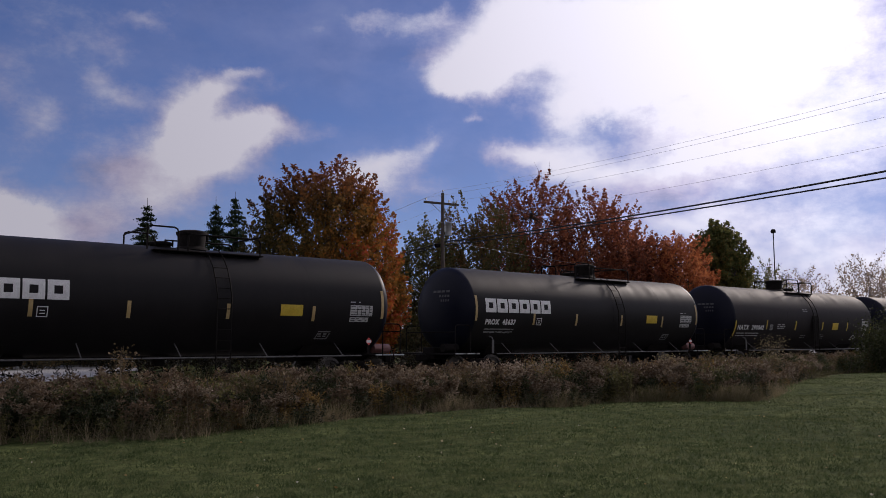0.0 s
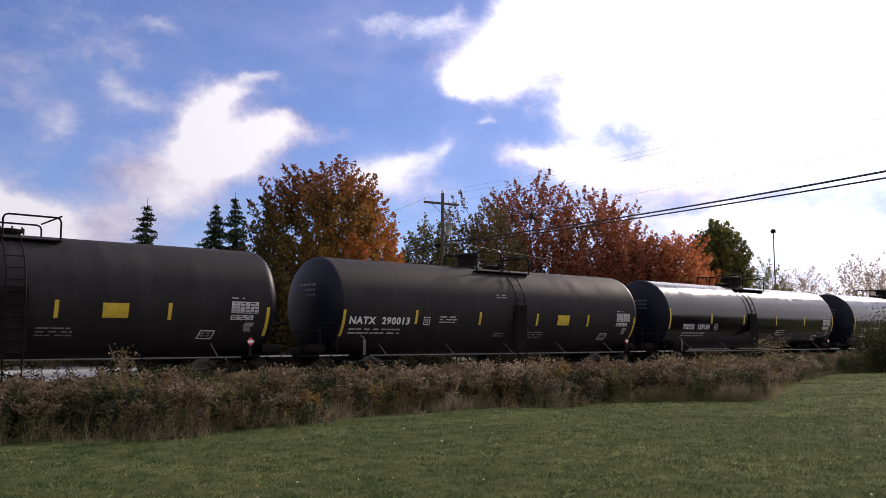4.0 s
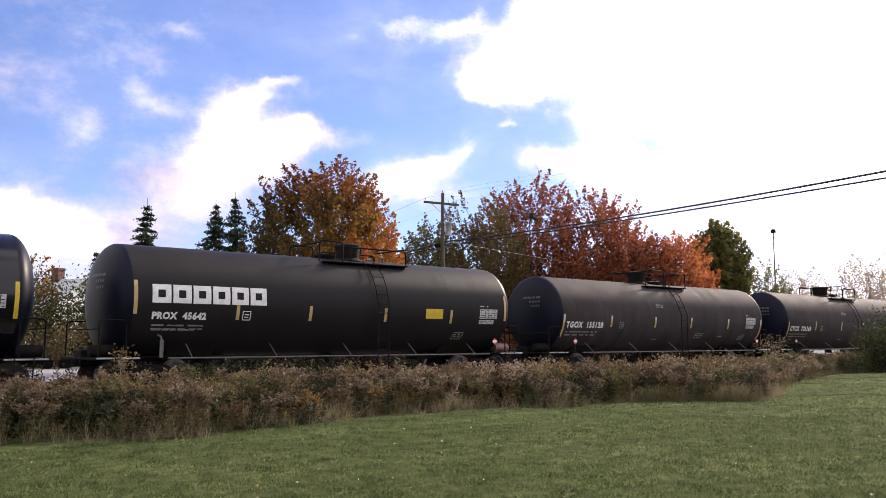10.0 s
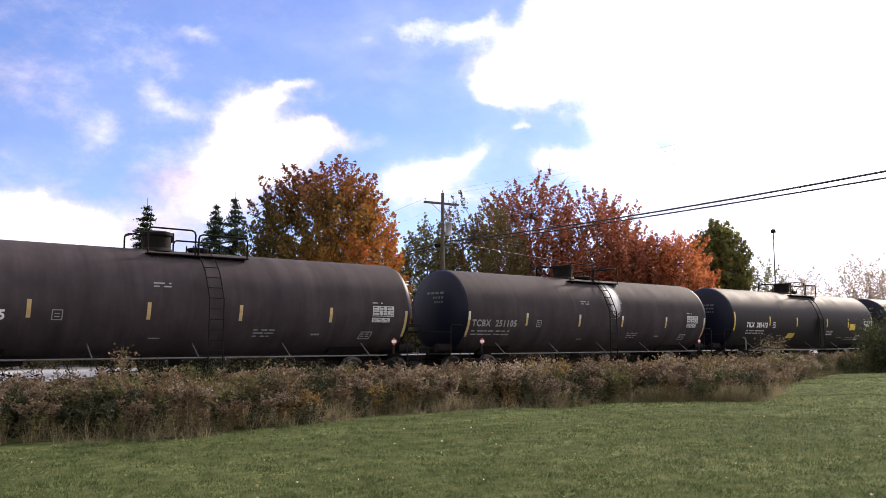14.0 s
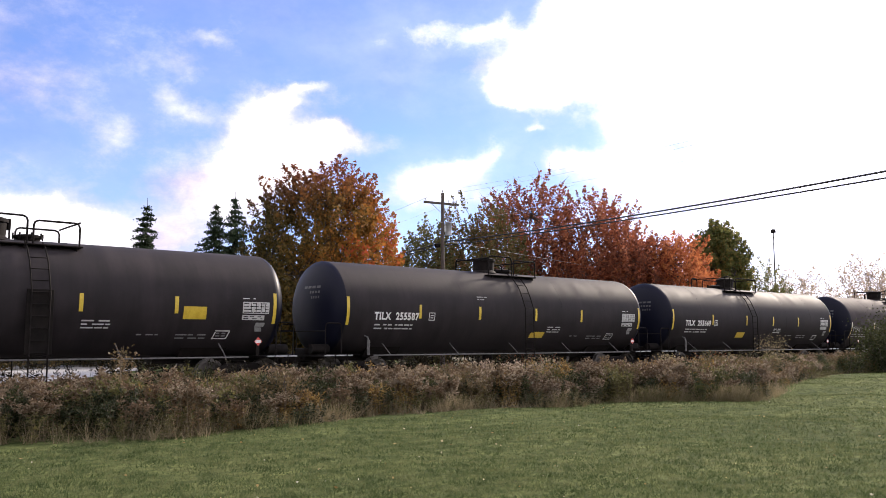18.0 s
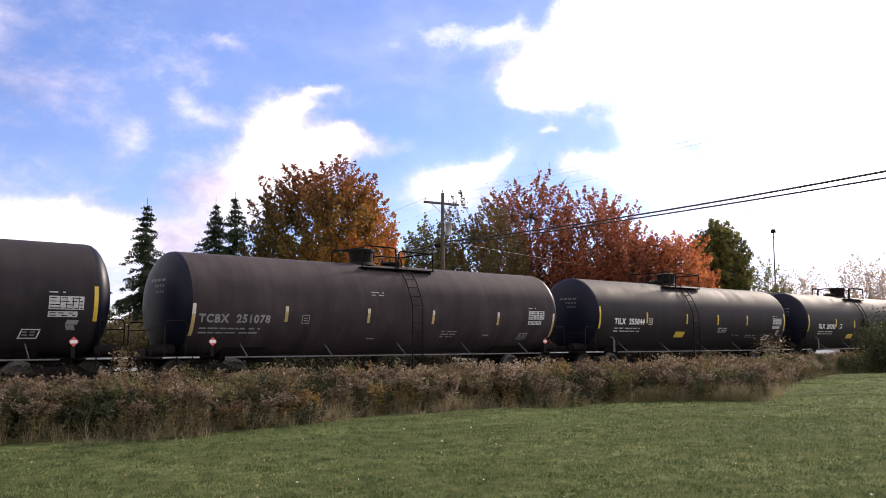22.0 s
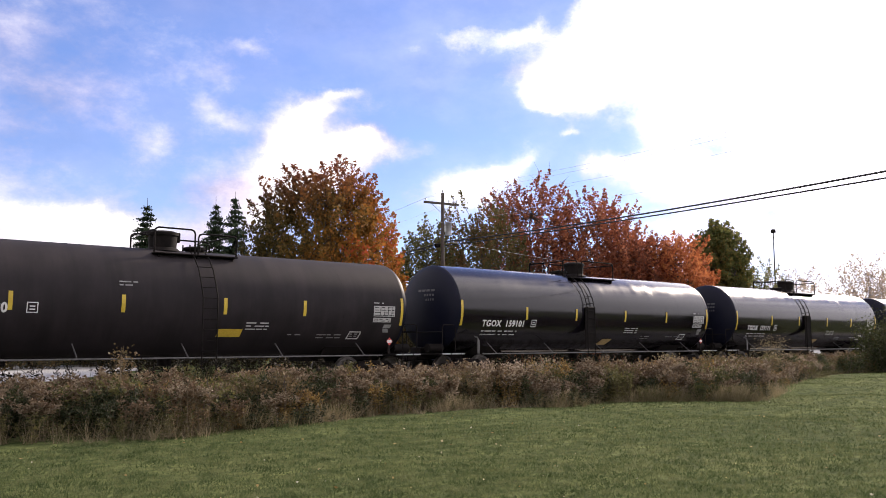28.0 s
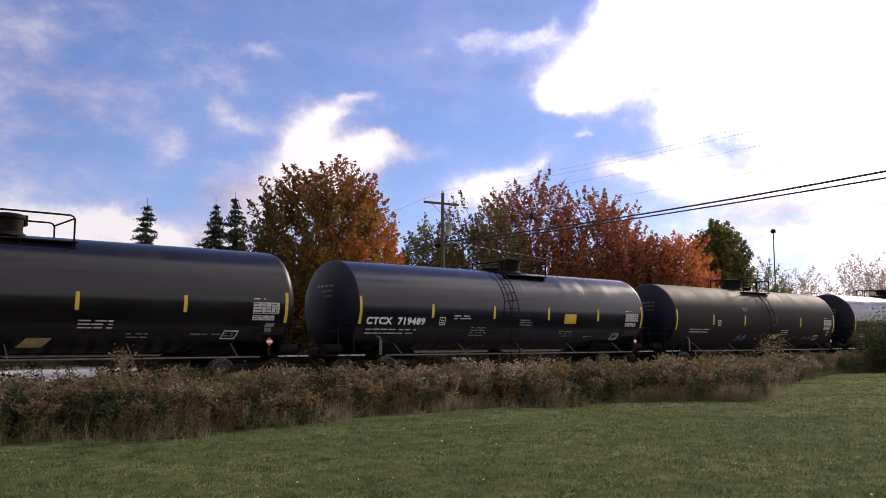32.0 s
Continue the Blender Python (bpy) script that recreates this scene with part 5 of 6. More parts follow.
# far woods close the horizon
def far_woods():
    cs = []
    for i in range(420):
        a = radians(360 * i / 420)
        dist = 330 + RNG.uniform(-25, 25)
        h = RNG.uniform(5, 9)
        c = RNG.normal(size=(30, 3)) * np.array([3.5, 3.5, h * 0.3]) + np.array([math.cos(a) * dist, math.sin(a) * dist, h * 0.5])
        cs.append(c)
    return tagged(new("far_woods", quads_mesh("far_woods", leaf_quads(np.concatenate(cs), 4.0), SHRUB_LEAF)), "distant brown autumn woods along the horizon", "woods", kind="stuff")


far_woods()


# ---- weeds between lawn and track ----
def edge_y(x):
    """Where the mown lawn ends."""
    y = 14.15 + (0.35 * math.sin(x * 0.7) + 0.2 * math.sin(x * 1.9 + 1)) * (1 if x < 16 else 0.35)
    y -= 2.2 * math.exp(-((x - 20.6) / (2.2 if x < 20.6 else 3.6)) ** 2)
    if x > 26:
        y += min(3.4, (x - 26) * 0.28)
    return y


def stem_quad(p, q, w):
    """An upright strip from p to q."""
    p, q = np.array(p, float), np.array(q, float)
    a = RNG.uniform(0, math.pi)
    o = np.array([math.cos(a), math.sin(a), 0]) * w
    return np.array([p - o, p + o, q + o * 0.4, q - o * 0.4])


def lance_quads(c, d, size, slim=0.28):
    """Slim leaves from the points c along the directions d."""
    d = d / np.linalg.norm(d, axis=1, keepdims=True)
    e = np.cross(d, RNG.normal(size=d.shape))
    e /= np.linalg.norm(e, axis=1, keepdims=True)
    n = size * RNG.uniform(0.6, 1.35, (len(c), 1))
    return np.stack([c, c + d * n * 0.45 + e * n * slim * 0.5, c + d * n, c + d * n * 0.45 - e * n * slim * 0.5], axis=1)


def weed_plant(kind):
    """Quads and material slots of one plant, one metre tall."""
    q, m = [], []
    if kind == "grass":
        for _ in range(9):
            b = RNG.normal(size=2) * 0.05
            t = b + RNG.normal(size=2) * 0.24
            q.append(stem_quad((b[0], b[1], 0), (t[0], t[1], RNG.uniform(0.4, 1.0)), 0.006))
            m.append(3)
        return np.array(q), np.array(m)
    lean = RNG.normal(size=2) * 0.11
    h = RNG.uniform(0.86, 1.0)

    def along(f):
        return np.stack([lean[0] * f ** 1.5, lean[1] * f ** 1.5, h * f], 1)

    q.append(stem_quad((0, 0, 0), (lean[0] * 0.5, lean[1] * 0.5, h * 0.62), 0.008))
    q.append(stem_quad((lean[0] * 0.5, lean[1] * 0.5, h * 0.62), (lean[0], lean[1], h), 0.006))
    m += [1, 1]
    for _ in range(3):
        b, t = RNG.normal(size=2) * 0.07, RNG.normal(size=2) * 0.1
        q.append(stem_quad((b[0], b[1], 0), (b[0] + t[0], b[1] + t[1], RNG.uniform(0.45, 0.95)), 0.005))
        m.append(1)
    # leaves hang off the stem all the way up
    n = {"goldenrod": 40, "leafy": 42, "aster": 30, "tall": 26}[kind]
    f = RNG.uniform(0.06, 0.86, n)
    a = RNG.uniform(0, 2 * math.pi, n)
    d = np.stack([np.cos(a), np.sin(a), RNG.normal(-0.1, 0.5, n)], 1)
    q += list(lance_quads(along(f), d, 0.105 if kind == "leafy" else 0.10, 0.44 if kind == "leafy" else 0.25))
    m += [0] * n
    # side sprays with seed heads or leaf tips
    sprays = {"goldenrod": 9, "leafy": 4, "aster": 11, "tall": 4}[kind]
    for _ in range(sprays):
        f0 = RNG.uniform(0.45 if kind == "aster" else 0.72, 0.97)
        p = along(np.array([f0]))[0]
        a = RNG.uniform(0, 2 * math.pi)
        out = np.array([math.cos(a), math.sin(a), RNG.uniform(0.5, 1.4)]) * RNG.uniform(0.07, 0.17) * (1.35 - 0.6 * f0)
        q.append(stem_quad(p, p + out, 0.004))
        m.append(1)
        k = {"goldenrod": 9, "leafy": 6, "aster": 7, "tall": 5}[kind]
        t = RNG.uniform(0.3, 1.05, (k, 1))
        c = p + out * t + RNG.normal(size=(k, 3)) * 0.014
        q += list(leaf_quads(c, 0.048) if kind in ("goldenrod", "aster") else lance_quads(c, RNG.normal(size=(k, 3)) + np.array([0, 0, 0.6]), 0.075, 0.4))
        m += [(2 if RNG.uniform() < 0.45 else 7) if kind == "goldenrod" else 7 if kind == "aster" else 0] * k
    return np.array(q), np.array(m)


def scatter(name, plants, spots, heights, label, category, leaf=None, sorts=None, picks=None):
    """Many plants, each turned and scaled, in one mesh."""
    qs, ms = [], []
    for n, ((x, y, z), h) in enumerate(zip(spots, heights)):
        pool = plants[picks[n]] if picks else plants
        q, m = pool[RNG.integers(len(pool))]
        a = RNG.uniform(0, 2 * math.pi)
        c, s = math.cos(a), math.sin(a)
        w = h ** 0.5 * RNG.uniform(0.85, 1.25)
        v = np.empty_like(q)
        v[..., 0] = (q[..., 0] * c - q[..., 1] * s) * w + x
        v[..., 1] = (q[..., 0] * s + q[..., 1] * c) * w + y
        v[..., 2] = q[..., 2] * h + z
        qs.append(v)
        ms.append(np.where(m == 0, sorts[n], m) if sorts else np.zeros_like(m) if leaf else m)
    me = quads_mesh(name, np.concatenate(qs), [leaf or WEED_LEAF, WEED_STEM, WEED_FLUFF, DRY_GRASS, GREEN_WEED, GOLD_WEED, PALE_WEED, BROWN_HEAD, OLIVE_WEED], np.concatenate(ms))
    return tagged(new(name, me), label, category, kind="stuff")


def build_weeds():
    plants = {k: [weed_plant(k) for _ in range(9)] for k in ("goldenrod", "leafy", "aster", "tall")}
    straw = [weed_plant("grass") for _ in range(8)]
    spots, hs, sorts, picks = [], [], [], []

    def clump(x, y, tall, wide, n, sort, kind):
        e = edge_y(x)
        if sort == 6 and kind in ("leafy", "aster"):
            kind = "goldenrod"
        for _ in range(n):
            spots.append((x + RNG.normal() * wide, max(e + 0.05, y + RNG.normal() * wide * 0.8), -0.02))
            hs.append(tall * RNG.uniform(0.8, 1.06))
            sorts.append(sort)
            picks.append(kind)

    def sort_at(x, y):
        # sorts keep together in drifts along the edge
        drift = math.sin(x * 0.62 + 0.3 * y) + 0.8 * math.sin(x * 1.45 - 0.7 * y + 2) + RNG.normal() * 0.6 + (-0.9 if x < 8 else 0.0 if x < 13 else 0.5)
        return 4 if drift < -1.0 else 8 if drift < -0.35 else 0 if drift < 0.65 else 5 if drift < 1.25 else 6

    kinds = ("goldenrod", "goldenrod", "aster", "leafy", "tall")
    # slim clumps of one sort stand out in front, with gaps between them
    x = -2.0
    while x < 46:
        y = edge_y(x) + RNG.uniform(0.3, 0.8)
        clump(x, y, RNG.uniform(0.55, 0.92), RNG.uniform(0.07, 0.15), int(RNG.integers(12, 20)), (5, 6, 0, 8, 0, 6)[RNG.integers(6)] if RNG.uniform() < (0.25 if x < 8 else 0.6) else sort_at(x, y), kinds[RNG.integers(5)])
        x += RNG.uniform(0.35, 0.95)
    # a leafy stand behind them, its darkened green standing in for shaded gaps
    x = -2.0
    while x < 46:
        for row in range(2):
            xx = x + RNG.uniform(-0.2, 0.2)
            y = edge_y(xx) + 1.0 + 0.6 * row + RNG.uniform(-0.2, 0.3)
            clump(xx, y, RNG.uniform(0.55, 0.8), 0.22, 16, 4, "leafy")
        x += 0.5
    # taller clumps with seed heads over the stand
    x = -2.0
    while x < 48:
        for row in range(3):
            xx = x + RNG.uniform(-0.3, 0.3)
            y = edge_y(xx) + 1.3 + 0.8 * row + RNG.uniform(-0.3, 0.3)
            clump(xx, y, RNG.uniform(0.74, 1.06), RNG.uniform(0.10, 0.2), int(RNG.integers(10, 18)), sort_at(xx, y), kinds[RNG.integers(5)])
        x += RNG.uniform(0.45, 0.8)
    for _ in range(300):
        xx = RNG.uniform(-3, 50)
        y = edge_y(xx) + 3.4 + 3.2 * RNG.uniform(0, 1)
        if y < 20.6:
            clump(xx, y, RNG.uniform(0.72, 1.1) * (0.9 if y > 18 else 1), RNG.uniform(0.16, 0.3), int(RNG.integers(8, 14)), sort_at(xx, y), kinds[RNG.integers(5)])
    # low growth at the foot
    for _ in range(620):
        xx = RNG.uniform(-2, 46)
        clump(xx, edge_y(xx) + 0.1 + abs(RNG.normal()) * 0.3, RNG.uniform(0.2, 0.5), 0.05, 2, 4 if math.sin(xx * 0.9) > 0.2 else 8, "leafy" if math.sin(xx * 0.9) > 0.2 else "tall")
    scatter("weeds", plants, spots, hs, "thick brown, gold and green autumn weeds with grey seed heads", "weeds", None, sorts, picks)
    spots, hs = [], []
    for _ in range(900):
        x = RNG.uniform(-2, 46)
        spots.append((x, edge_y(x) + abs(RNG.normal()) * 0.4 - 0.12, -0.02))
        hs.append(RNG.uniform(0.12, 0.4))
    # taller stands of pale dry stalks
    for at, n in ((5.4, 30), (7.3, 45), (9.2, 80), (12.4, 80), (15.2, 80), (18.6, 200), (20.4, 220), (22.3, 140)):
        for _ in range(n):
            x = at + RNG.normal() * 0.32
            spots.append((x, edge_y(x) + 0.15 + abs(RNG.normal()) * 0.3, -0.02))
            hs.append(RNG.uniform(0.2, 0.55))
    scatter("straw_fringe", straw, spots, hs, "pale dry straw grass along the weeds", "grass")


build_weeds()


def far_side_weeds():
    plants = [weed_plant("leafy") for _ in range(8)] + [weed_plant("tall") for _ in range(4)]
    spots, hs = [], []
    for _ in range(2600):
        x = RNG.uniform(9.5, 120)
        if 24.0 < x < 25.7:
            continue
        spots.append((x, 28.4 + 2.2 * RNG.uniform(0, 1) ** 1.3, -0.02))
        hs.append(RNG.uniform(0.95, 1.3))
    # a hedge of weeds behind the yard, in the same shade-darkened colour
    for _ in range(700):
        p = view_place(RNG.uniform(-0.66, -0.36), RNG.uniform(55, 57.5))
        spots.append((p.x, p.y, -0.02))
        hs.append(RNG.uniform(0.9, 1.5))
    scatter("far_weeds", plants, spots, hs, "brown weeds across the track, darkened to the shade under the train", "weeds", SHADED_WEED)


far_side_weeds()


def track_side_stalks():
    """A thin row of stalks beside the ballast, in the shade-darkened weed colour."""
    plants = [weed_plant("tall") for _ in range(6)]
    spots = [(RNG.uniform(-4, 16), RNG.uniform(20.5, 21.4), -0.02) for _ in range(190)]
    scatter("stalks", plants, spots, RNG.uniform(0.7, 1.2, 190), "thin dry stalks beside the track, coloured dark as silhouettes", "weeds", SHADED_WEED)


track_side_stalks()


def single_weed(at, h, seed, leaf, label, count=220, w=0.3):
    rnd = random.Random(seed)
    plant = new("weed_plant")
    plant.location = at
    wood = Shape()
    cs = []
    for i in range(4):
        e = Vector((rnd.gauss(0, w * 0.5), rnd.gauss(0, w * 0.5), h * rnd.uniform(0.75, 1.0)))
        wood.tube([(rnd.gauss(0, 0.04), rnd.gauss(0, 0.04), -0.03), e * 0.55, e], 0.012, 5, 0.004, caps=False)
        for q in range(count // 2):
            f = rnd.uniform(0.3, 1.0)
            cs.append(e * f + Vector((rnd.gauss(0, w * 0.35), rnd.gauss(0, w * 0.35), rnd.gauss(0, 0.05))))
    part("undergrowth", wood, WEED_STEM, plant)
    part("foliage", quads_mesh("foliage", leaf_quads(np.array(cs), 0.05), leaf), None, plant)
    return tagged(plant, label, "weed", "tall weeds")


single_weed(view_place(-0.372, 16.0) + Vector((0, 0.3, 0)), 1.5, 1, WEED_LEAF, "tall rusty weed above the others")
single_weed(view_place(0.105, 22), 1.45, 2, WEED_FLUFF, "tall weed with pale green seed heads", 300, 0.45)
single_weed(view_place(0.393, 33), 1.9, 3, DRY_GRASS, "yellowish sapling at the brush", 420, 0.6)
single_weed(view_place(0.265, 27), 1.35, 4, DRY_GRASS, "yellow leaved weed in the brush", 300, 0.45)
brush("bush", view_place(0.532, 40), 3.2, 3.0, 2.4, BUSH_LEAF, 9000, 0.085, 71, "dense dark green bush at the lawn's end")
brush("bush", view_place(0.56, 41), 3.5, 3.0, 3.6, BUSH_LEAF, 9000, 0.085, 72, "dense dark green bush at the lawn's end")
brush("bush", view_place(0.46, 38.5), 3.0, 2.2, 0.95, BUSH_LEAF, 3600, 0.08, 73, "low dark bush at the lawn's end")
brush("bush", view_place(0.335, 27.5), 2.2, 1.6, 1.15, SHRUB_LEAF, 4200, 0.07, 74, "low brown bush beside the lawn")


for i in range(16):
    # leafy clumps among the weeds
    x = -4 + 2.6 * i + 0.8 * math.sin(i * 2.3)
    y = edge_y(x) + 0.7 + 0.9 * abs(math.sin(i * 1.7))
    low = i % 3 == 0
    brush("weed_clump", Vector((x, y, 0)), 1.5, 1.1, 0.75 if low else 0.95, BUSH_LEAF if low else (OLIVE_WEED, WEED_LEAF)[i % 2], 2600, 0.052, 90 + i,
          "low dark green leafy clump in the weeds" if low else "leafy olive brown clump in the weeds", "clumps among the weeds", 14)


# ---- grass blades and fallen leaves on the lawn ----
def build_grass():
    n = 230000
    dist = 6.5 + 36 * RNG.uniform(0, 1, n) ** 1.7
    side = RNG.uniform(-0.6, 0.62, n)
    h = HEADING
    x = math.cos(h) * dist + math.sin(h) * side * dist
    y = math.sin(h) * dist - math.cos(h) * side * dist
    keep = y < 14.0 + np.where(x > 24, 2.0, 0.0)
    x, y, dist = x[keep], y[keep], dist[keep]
    n = len(x)
    z = np.array([ground_height(a, b) for a, b in zip(x, y)])
    a = RNG.uniform(0, math.pi, n)
    w = 0.004 + 0.0004 * dist
    hh = RNG.uniform(0.012, 0.04, n)
    lean = RNG.normal(size=(n, 2)) * 0.02
    p = np.stack([x, y, z], 1)
    o = np.stack([np.cos(a) * w, np.sin(a) * w, np.zeros(n)], 1)
    t = p + np.stack([lean[:, 0], lean[:, 1], hh], 1)
    me = quads_mesh("grass", np.stack([p - o, p + o, t + o * 0.3, t - o * 0.3], 1), BLADE)
    tagged(new("grass", me), "short mown green grass blades", "grass", kind="stuff")
    m = 260
    dist = 7 + 20 * RNG.uniform(0, 1, m) ** 1.2
    side = RNG.uniform(-0.6, 0.6, m)
    x = math.cos(h) * dist + math.sin(h) * side * dist
    y = math.sin(h) * dist - math.cos(h) * side * dist
    k = y < 14.2
    c = np.stack([x[k], y[k], np.array([ground_height(a, b) for a, b in zip(x[k], y[k])]) + 0.045], 1)
    tagged(new("fallen_leaves", quads_mesh("fallen_leaves", leaf_quads(c, 0.036, 0.5, 0.8), FALLEN)), "scattered yellow and pale fallen leaves on the lawn", "leaves", kind="stuff")


build_grass()


# ---- poles and wires ----
LINE = Vector((-12, -71, 0)).normalized()
POLE_A, POLE_B = Vector((33.3, 40.0, 0)), Vector((45.0, 111.0, 0))
POLE_C = POLE_A + LINE * 62
ARM = Vector((LINE.y, -LINE.x, 0))


def utility_pole(at, transformer):
    pole = new("utility_pole")
    pole.matrix_world = Matrix.Translation(at) @ Matrix.Rotation(math.atan2(ARM.y, ARM.x), 4, "Z")
    part("post", Shape().tube([(0, 0, -0.2), (0, 0, 5), (0, 0, 10.75)], 0.15, 12, 0.10), POLE_WOOD, pole, "weathered wooden post")
    part("crossarm", Shape().box(-1.25, 1.25, -0.20, -0.09, 10.05, 10.18, 0.01), POLE_WOOD, pole, "wooden crossarm")
    for s in (-1, 1):
        part("arm_brace", Shape().tube([(s * 0.75, -0.14, 10.08), (0, -0.12, 9.5)], 0.02, 6), GALV, pole)
    for x, z in ((-1.1, 10.18), (-0.55, 10.18), (0.0, 10.75), (1.1, 10.18)):
        part("insulator", Shape().lathe([(0, 0.02), (0.05, 0.02), (0.06, 0.055), (0.10, 0.04), (0.13, 0.06), (0.18, 0.035), (0.20, 0.02)], "z", 10, (x, -0.145 if x else 0, z)), GALV, pole)
    if transformer:
        can = part("transformer", Shape().lathe([(8.1, 0.17), (8.12, 0.2), (8.85, 0.2), (8.87, 0.215), (8.92, 0.215), (8.95, 0.1)], "z", 18, (-0.42, 0, 0)), GALV, pole, "grey cylindrical transformer")
        part("bushing", Shape().tube([(-0.42, 0, 8.93), (-0.42, 0, 9.2)], 0.035, 8), GALV, can)
        part("hanger", Shape().box(-0.24, -0.08, -0.05, 0.05, 8.3, 8.7), GALV, can)
        part("cable_box", Shape().box(0.08, 0.42, -0.3, -0.12, 7.35, 7.55, 0.02), IRON, pole)
    return tagged(pole, "wooden utility pole with crossarm" + (" and grey transformer" if transformer else ""), "utility pole", "utility poles")


for at, tr in ((POLE_A, True), (POLE_B, False), (POLE_C, False)):
    utility_pole(at, tr)


def hung(name, p, q, sag, r, material, label):
    pts = []
    for i in range(25):
        f = i / 24
        pts.append(p.lerp(q, f) - Vector((0, 0, 4 * sag * f * (1 - f))))
    tagged(new(name, Shape().tube(pts, r, 5).mesh(name, material)), label, "cable", "overhead lines")


for off, z, sag, r, mat_, label, rise in ((-1.1, 10.38, 1.2, 0.005, WIRE, "thin grey power wire overhead", 0), (0.0, 10.9, 1.2, 0.005, WIRE, "thin grey power wire overhead", 0), (1.1, 10.38, 1.2, 0.005, WIRE, "thin grey power wire overhead", 0),
                                    (0.12, 8.9, 1.0, 0.005, WIRE, "thin grey neutral wire", 0), (-0.16, 7.70, 0.85, 0.036, CABLE, "thick black telephone cable", 0.6), (-0.16, 7.45, 0.45, 0.030, CABLE, "black telephone cable on poles", -0.2)):
    up = Vector((0, 0, z))
    hung("overhead_wire" if r < 0.015 else "overhead_cable", POLE_A + ARM * off + up, POLE_C + ARM * off + up + Vector((0, 0, rise)), sag, r, mat_, label)
    hung("overhead_wire" if r < 0.015 else "overhead_cable", POLE_A + ARM * off + up, POLE_B + ARM * off + up, sag, r, mat_, label)

# a thin service line from the pole into the trees by the road
hung("service_cable", POLE_A + Vector((0.15, 0, 7.76)), view_place(0.425, 86) + Vector((0, 0, 6.1)), 0.25, 0.008, WIRE, "thin pale service cable")

# an unidentified pale yellowish thing beyond the track, made up as stacked boards
stack = new("timber_stack")
stack.location = view_place(0.024, 45)
stack.rotation_euler = (0, 0, HEADING - math.pi / 2)
for k, z in enumerate((0.36, 0.62)):
    for j in range(4):
        part("board", Shape().box(-0.6, 0.6, -0.5 + 0.26 * j, -0.26 + 0.26 * j, z - 0.06, z + 0.07, 0.015), TIMBER, stack)
for x in (-0.45, 0.45):
    part("bearer", Shape().box(x - 0.05, x + 0.05, -0.5, 0.52, -0.02, 0.30, 0.01), POLE_WOOD, stack)
    part("spacer", Shape().box(x - 0.05, x + 0.05, -0.5, 0.52, 0.43, 0.56, 0.01), POLE_WOOD, stack)
tagged(stack, "pale yellowish thing beyond the track, made up as stacked boards", "timber stack")

# lamp mast by the road
mast = new("street_lamp")
mast.location = view_place(0.394, 85)
part("post", Shape().tube([(0, 0, -0.1), (0, 0, 12.5)], 0.08, 10, 0.045), IRON, mast, "slim dark steel post")
part("lamp_head", Shape().lathe([(12.4, 0.08), (12.45, 0.22), (12.6, 0.26), (12.78, 0.2), (12.85, 0.05)], "z", 16), IRON, mast, "small round lamp head")
tagged(mast, "tall slim steel lamp post", "street lamp")


# ---- white house behind the shrubs ----
def house():
    h = new("house")
    h.location = view_place(-0.478, 78)
    h.rotation_euler = (0, 0, radians(28))
    w, d, eave, ridge = 7.0, 10.0, 4.2, 7.0
    for x, y0, y1 in ((-w / 2, -d / 2, d / 2), (w / 2, -d / 2, d / 2)):
        part("wall", Shape().box(min(x, x - 0.2 * (1 if x > 0 else -1)), max(x, x - 0.2 * (1 if x > 0 else -1)), y0, y1, 0, eave), SIDING, h)
    for y in (-d / 2, d / 2):
        yi = y - 0.2 * (1 if y > 0 else -1)
        s = Shape().add([(x, yy, z) for yy in (y, yi) for x, z in ((-w / 2 + 0.2, 0), (w / 2 - 0.2, 0), (w / 2 - 0.2, eave + 0.1), (0, ridge - 0.05), (-w / 2 + 0.2, eave + 0.1))],
                        [(0, 1, 2, 3, 4), (9, 8, 7, 6, 5)] + [(i, (i + 1) % 5, 5 + (i + 1) % 5, 5 + i) for i in range(5)])
        part("gable_wall", s, SIDING, h, "white clapboard gable wall")
        for x in (-1.6, 1.2):
            sgn = -1 if y < 0 else 1
            win = part("window", Shape().box(x - 0.5, x + 0.5, min(y, y + sgn * 0.05), max(y, y + sgn * 0.05), 1.2, 2.6, 0.01), SIDING, h)
            part("pane", Shape().box(x - 0.42, x + 0.42, min(y + sgn * 0.05, y + sgn * 0.06), max(y + sgn * 0.05, y + sgn * 0.06), 1.28, 2.52), GLASS_DARK, win)
    for s in (-1, 1):
        r = Shape().add([(s * (w / 2 + 0.35), y, eave - 0.2 + t) for t in (0, 0.16) for y in (-d / 2 - 0.4, d / 2 + 0.4)] + [(0, y, ridge + t) for t in (0, 0.16) for y in (-d / 2 - 0.4, d / 2 + 0.4)],
                        [(0, 1, 5, 4), (2, 6, 7, 3), (0, 2, 3, 1), (4, 5, 7, 6), (0, 4, 6, 2), (1, 3, 7, 5)])
        part("roof", r, ROOF, h, "dark grey shingle roof")
    part("chimney", Shape().box(-0.4, 0.4, -2.6, -1.8, 6.2, 8.2, 0.02).box(-0.48, 0.48, -2.68, -1.72, 8.0, 8.15, 0.01), BRICK, h, "red brick chimney")
    tagged(h, "white clapboard house with a brick chimney behind shrubs", "house")


house()


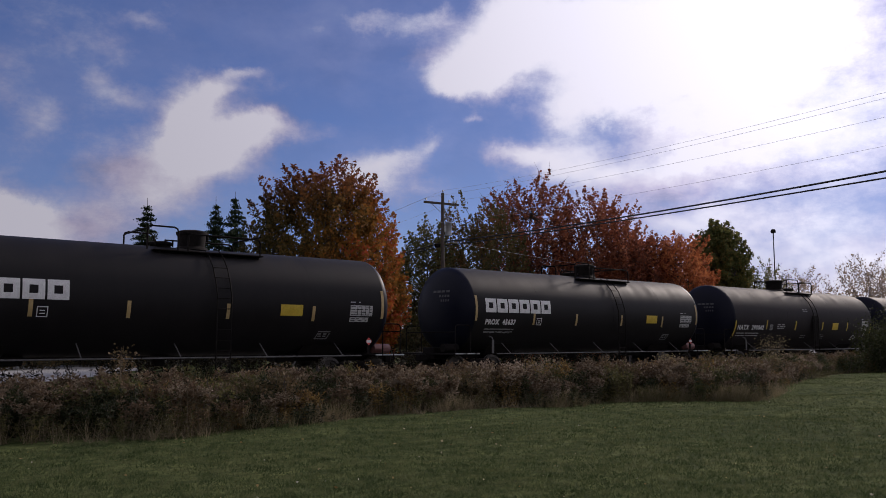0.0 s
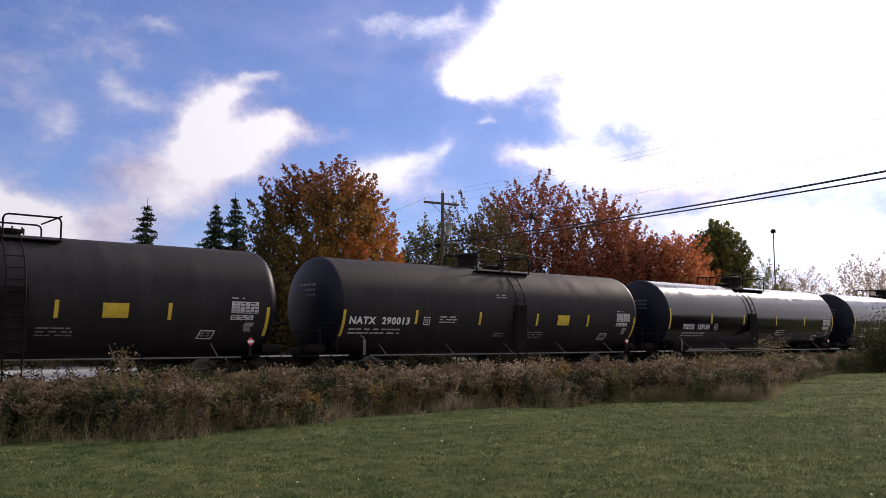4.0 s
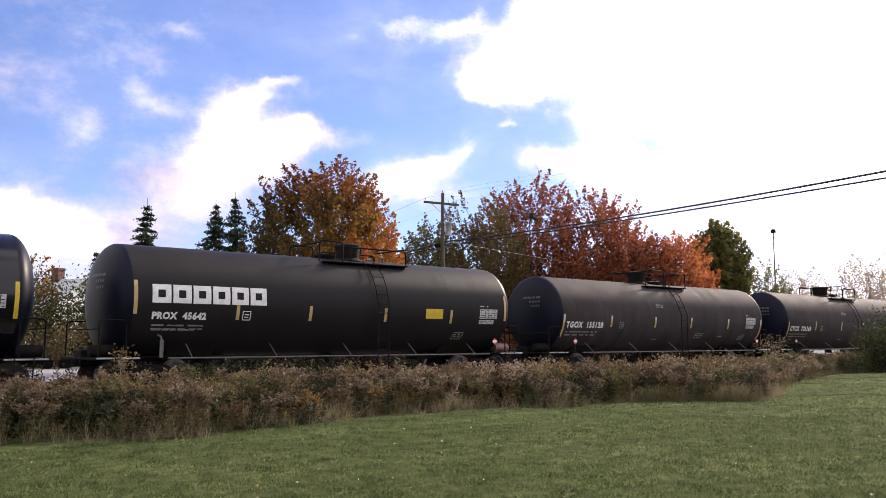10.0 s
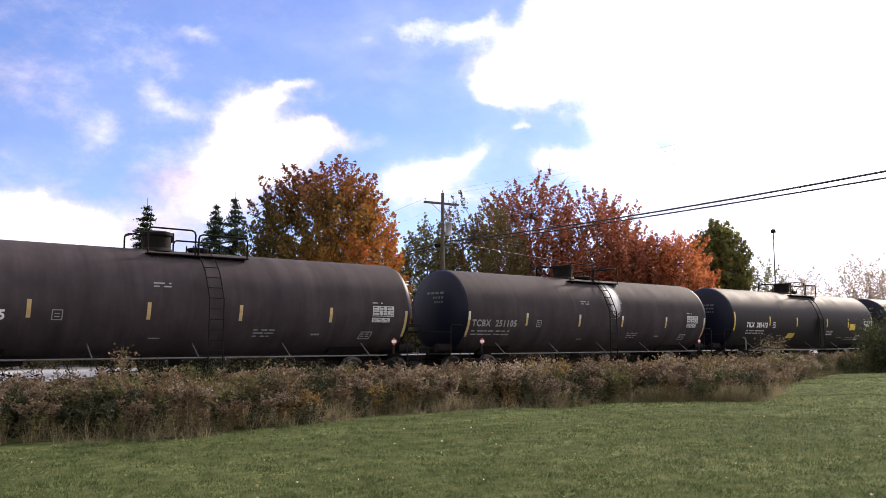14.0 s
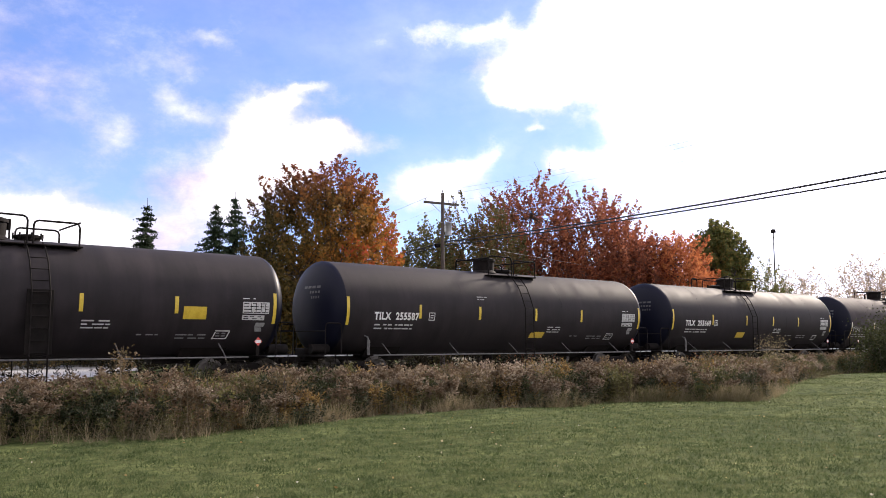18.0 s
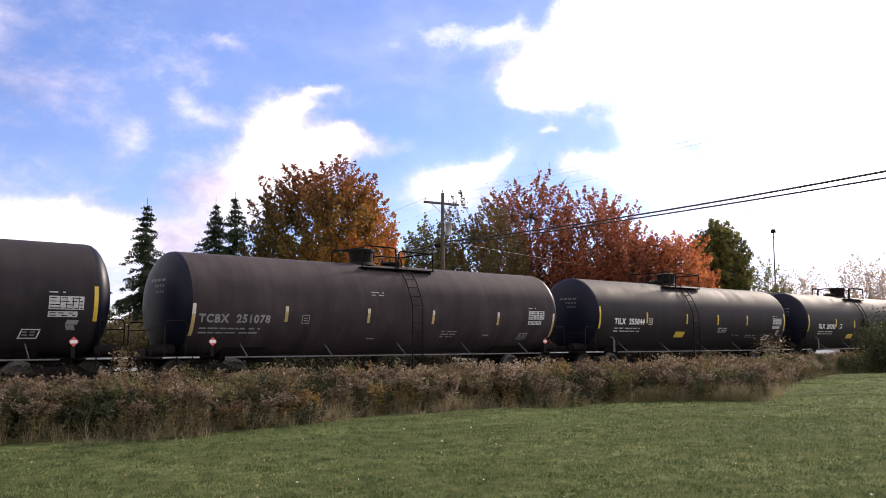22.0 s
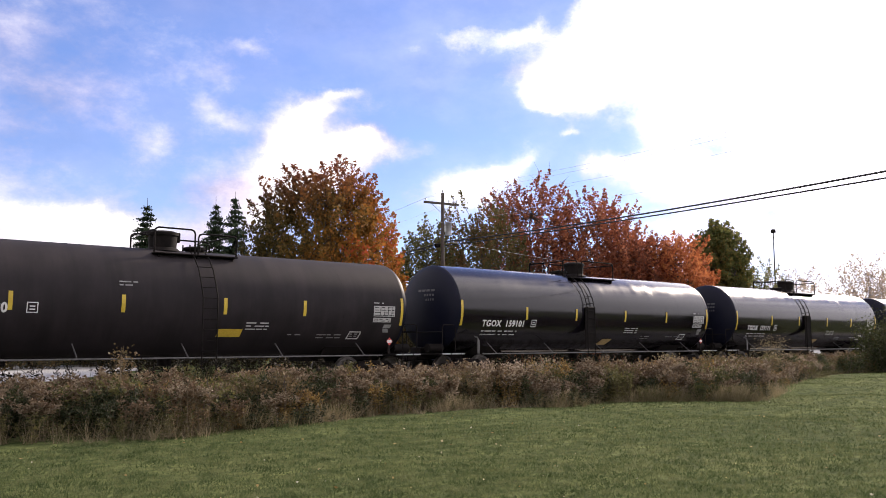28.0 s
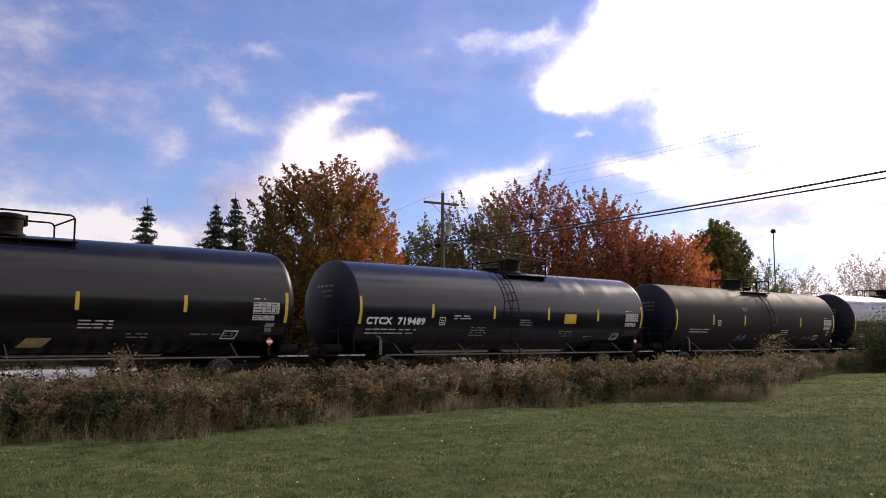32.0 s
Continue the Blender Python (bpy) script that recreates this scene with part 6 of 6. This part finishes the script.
def parked_car(at, turn):
    c = new("parked_car")
    c.matrix_world = Matrix.Translation(at) @ Matrix.Rotation(turn, 4, "Z")

    def hull(name, rows, material, label=""):
        vs, fs, n = [], [], len(rows)
        for x, z0, z1, w in rows:
            vs += [(x, -w, z0), (x, w, z0), (x, w * 0.94, z1), (x, -w * 0.94, z1)]
        for i in range(n - 1):
            for k in range(4):
                fs.append((4 * i + k, 4 * i + (k + 1) % 4, 4 * i + 4 + (k + 1) % 4, 4 * i + 4 + k))
        fs += [(0, 1, 2, 3), tuple(4 * (n - 1) + k for k in (3, 2, 1, 0))]
        return part(name, Shape().add(vs, fs, False), material, c, label)

    hull("body", [(-2.25, 0.45, 0.75, 0.75), (-2.1, 0.3, 0.92, 0.84), (-1.2, 0.25, 0.98, 0.88), (1.2, 0.25, 1.0, 0.88), (2.1, 0.3, 0.98, 0.84), (2.25, 0.42, 0.9, 0.76)], CAR_WHITE)
    hull("cabin_glass", [(-1.25, 0.97, 1.0, 0.8), (-0.6, 0.97, 1.42, 0.74), (1.0, 0.97, 1.44, 0.74), (1.8, 0.97, 1.02, 0.78)], GLASS_DARK, "dark tinted windows")
    part("roof_panel", Shape().box(-0.6, 1.0, -0.66, 0.66, 1.41, 1.47, 0.02), CAR_WHITE, c)
    for x in (-1.35, 1.35):
        for y in (-0.8, 0.8):
            wheel = part("wheel", Shape().lathe([(-0.1, 0.2), (-0.1, 0.31), (0.1, 0.31), (0.1, 0.2)], "y", 20, (x, y, 0.31)), TYRE, c, "black tyre")
            part("rim", Shape().lathe([(-0.11, 0.05), (-0.11, 0.19), (0.11, 0.19), (0.11, 0.05)], "y", 16, (x, y, 0.31)), GALV, wheel, "silver rim")
    for y in (-0.62, 0.62):
        part("headlight", Shape().box(-2.22, -2.1, y - 0.16, y + 0.16, 0.68, 0.84, 0.02), GALV, c)
        part("tail_light", Shape().box(2.12, 2.24, y - 0.14, y + 0.14, 0.7, 0.92, 0.02), LAMP_RED, c)
    tagged(c, "white parked saloon car beyond the track", "car", "parked cars")


parked_car(view_place(0.449, 60), radians(20))
parked_car(view_place(0.502, 66), radians(30))


# ---- what moves ----
def cloud_pose(t):
    """The cloud cover drifts to the right and sinks a little."""
    f = (t - 13) / 32
    return (Matrix.Translation(EYE) @ Matrix.Rotation(HEADING - math.pi / 2, 4, "Z") @ Matrix.Rotation(radians(-1.2 * f), 4, "X") @ Matrix.Rotation(radians(-7.6 * f), 4, "Z"))


def motions():
    times = [2.0 * i for i in range(17)]
    walk(clouds, [(t, cloud_pose(t)) for t in times])
    first = {}
    for car, k, text, when, kind in train:
        walk(car, [(t, pose(12.1 + k["half"] + SPEED * (when - t), TRACK_Y, RAIL_Z)) for t in times])
        for ws in [o for o in car.children_recursive if o.name.split(".")[0] == "wheelset"]:
            key = round(ws.location.x, 2)
            if key not in first:
                walk(ws, [(i / 15, pose(ws.location.x, 0, 0.457, 0, -math.degrees(SPEED / 0.457) * i / 15, 0)) for i in range(481)])
                first[key] = ws
            else:
                # every axle turns alike
                lead = first[key].animation_data
                ws.rotation_mode = "QUATERNION"
                mine = ws.animation_data_create()
                mine.action = lead.action
                mine.action_slot = lead.action_slot


motions()
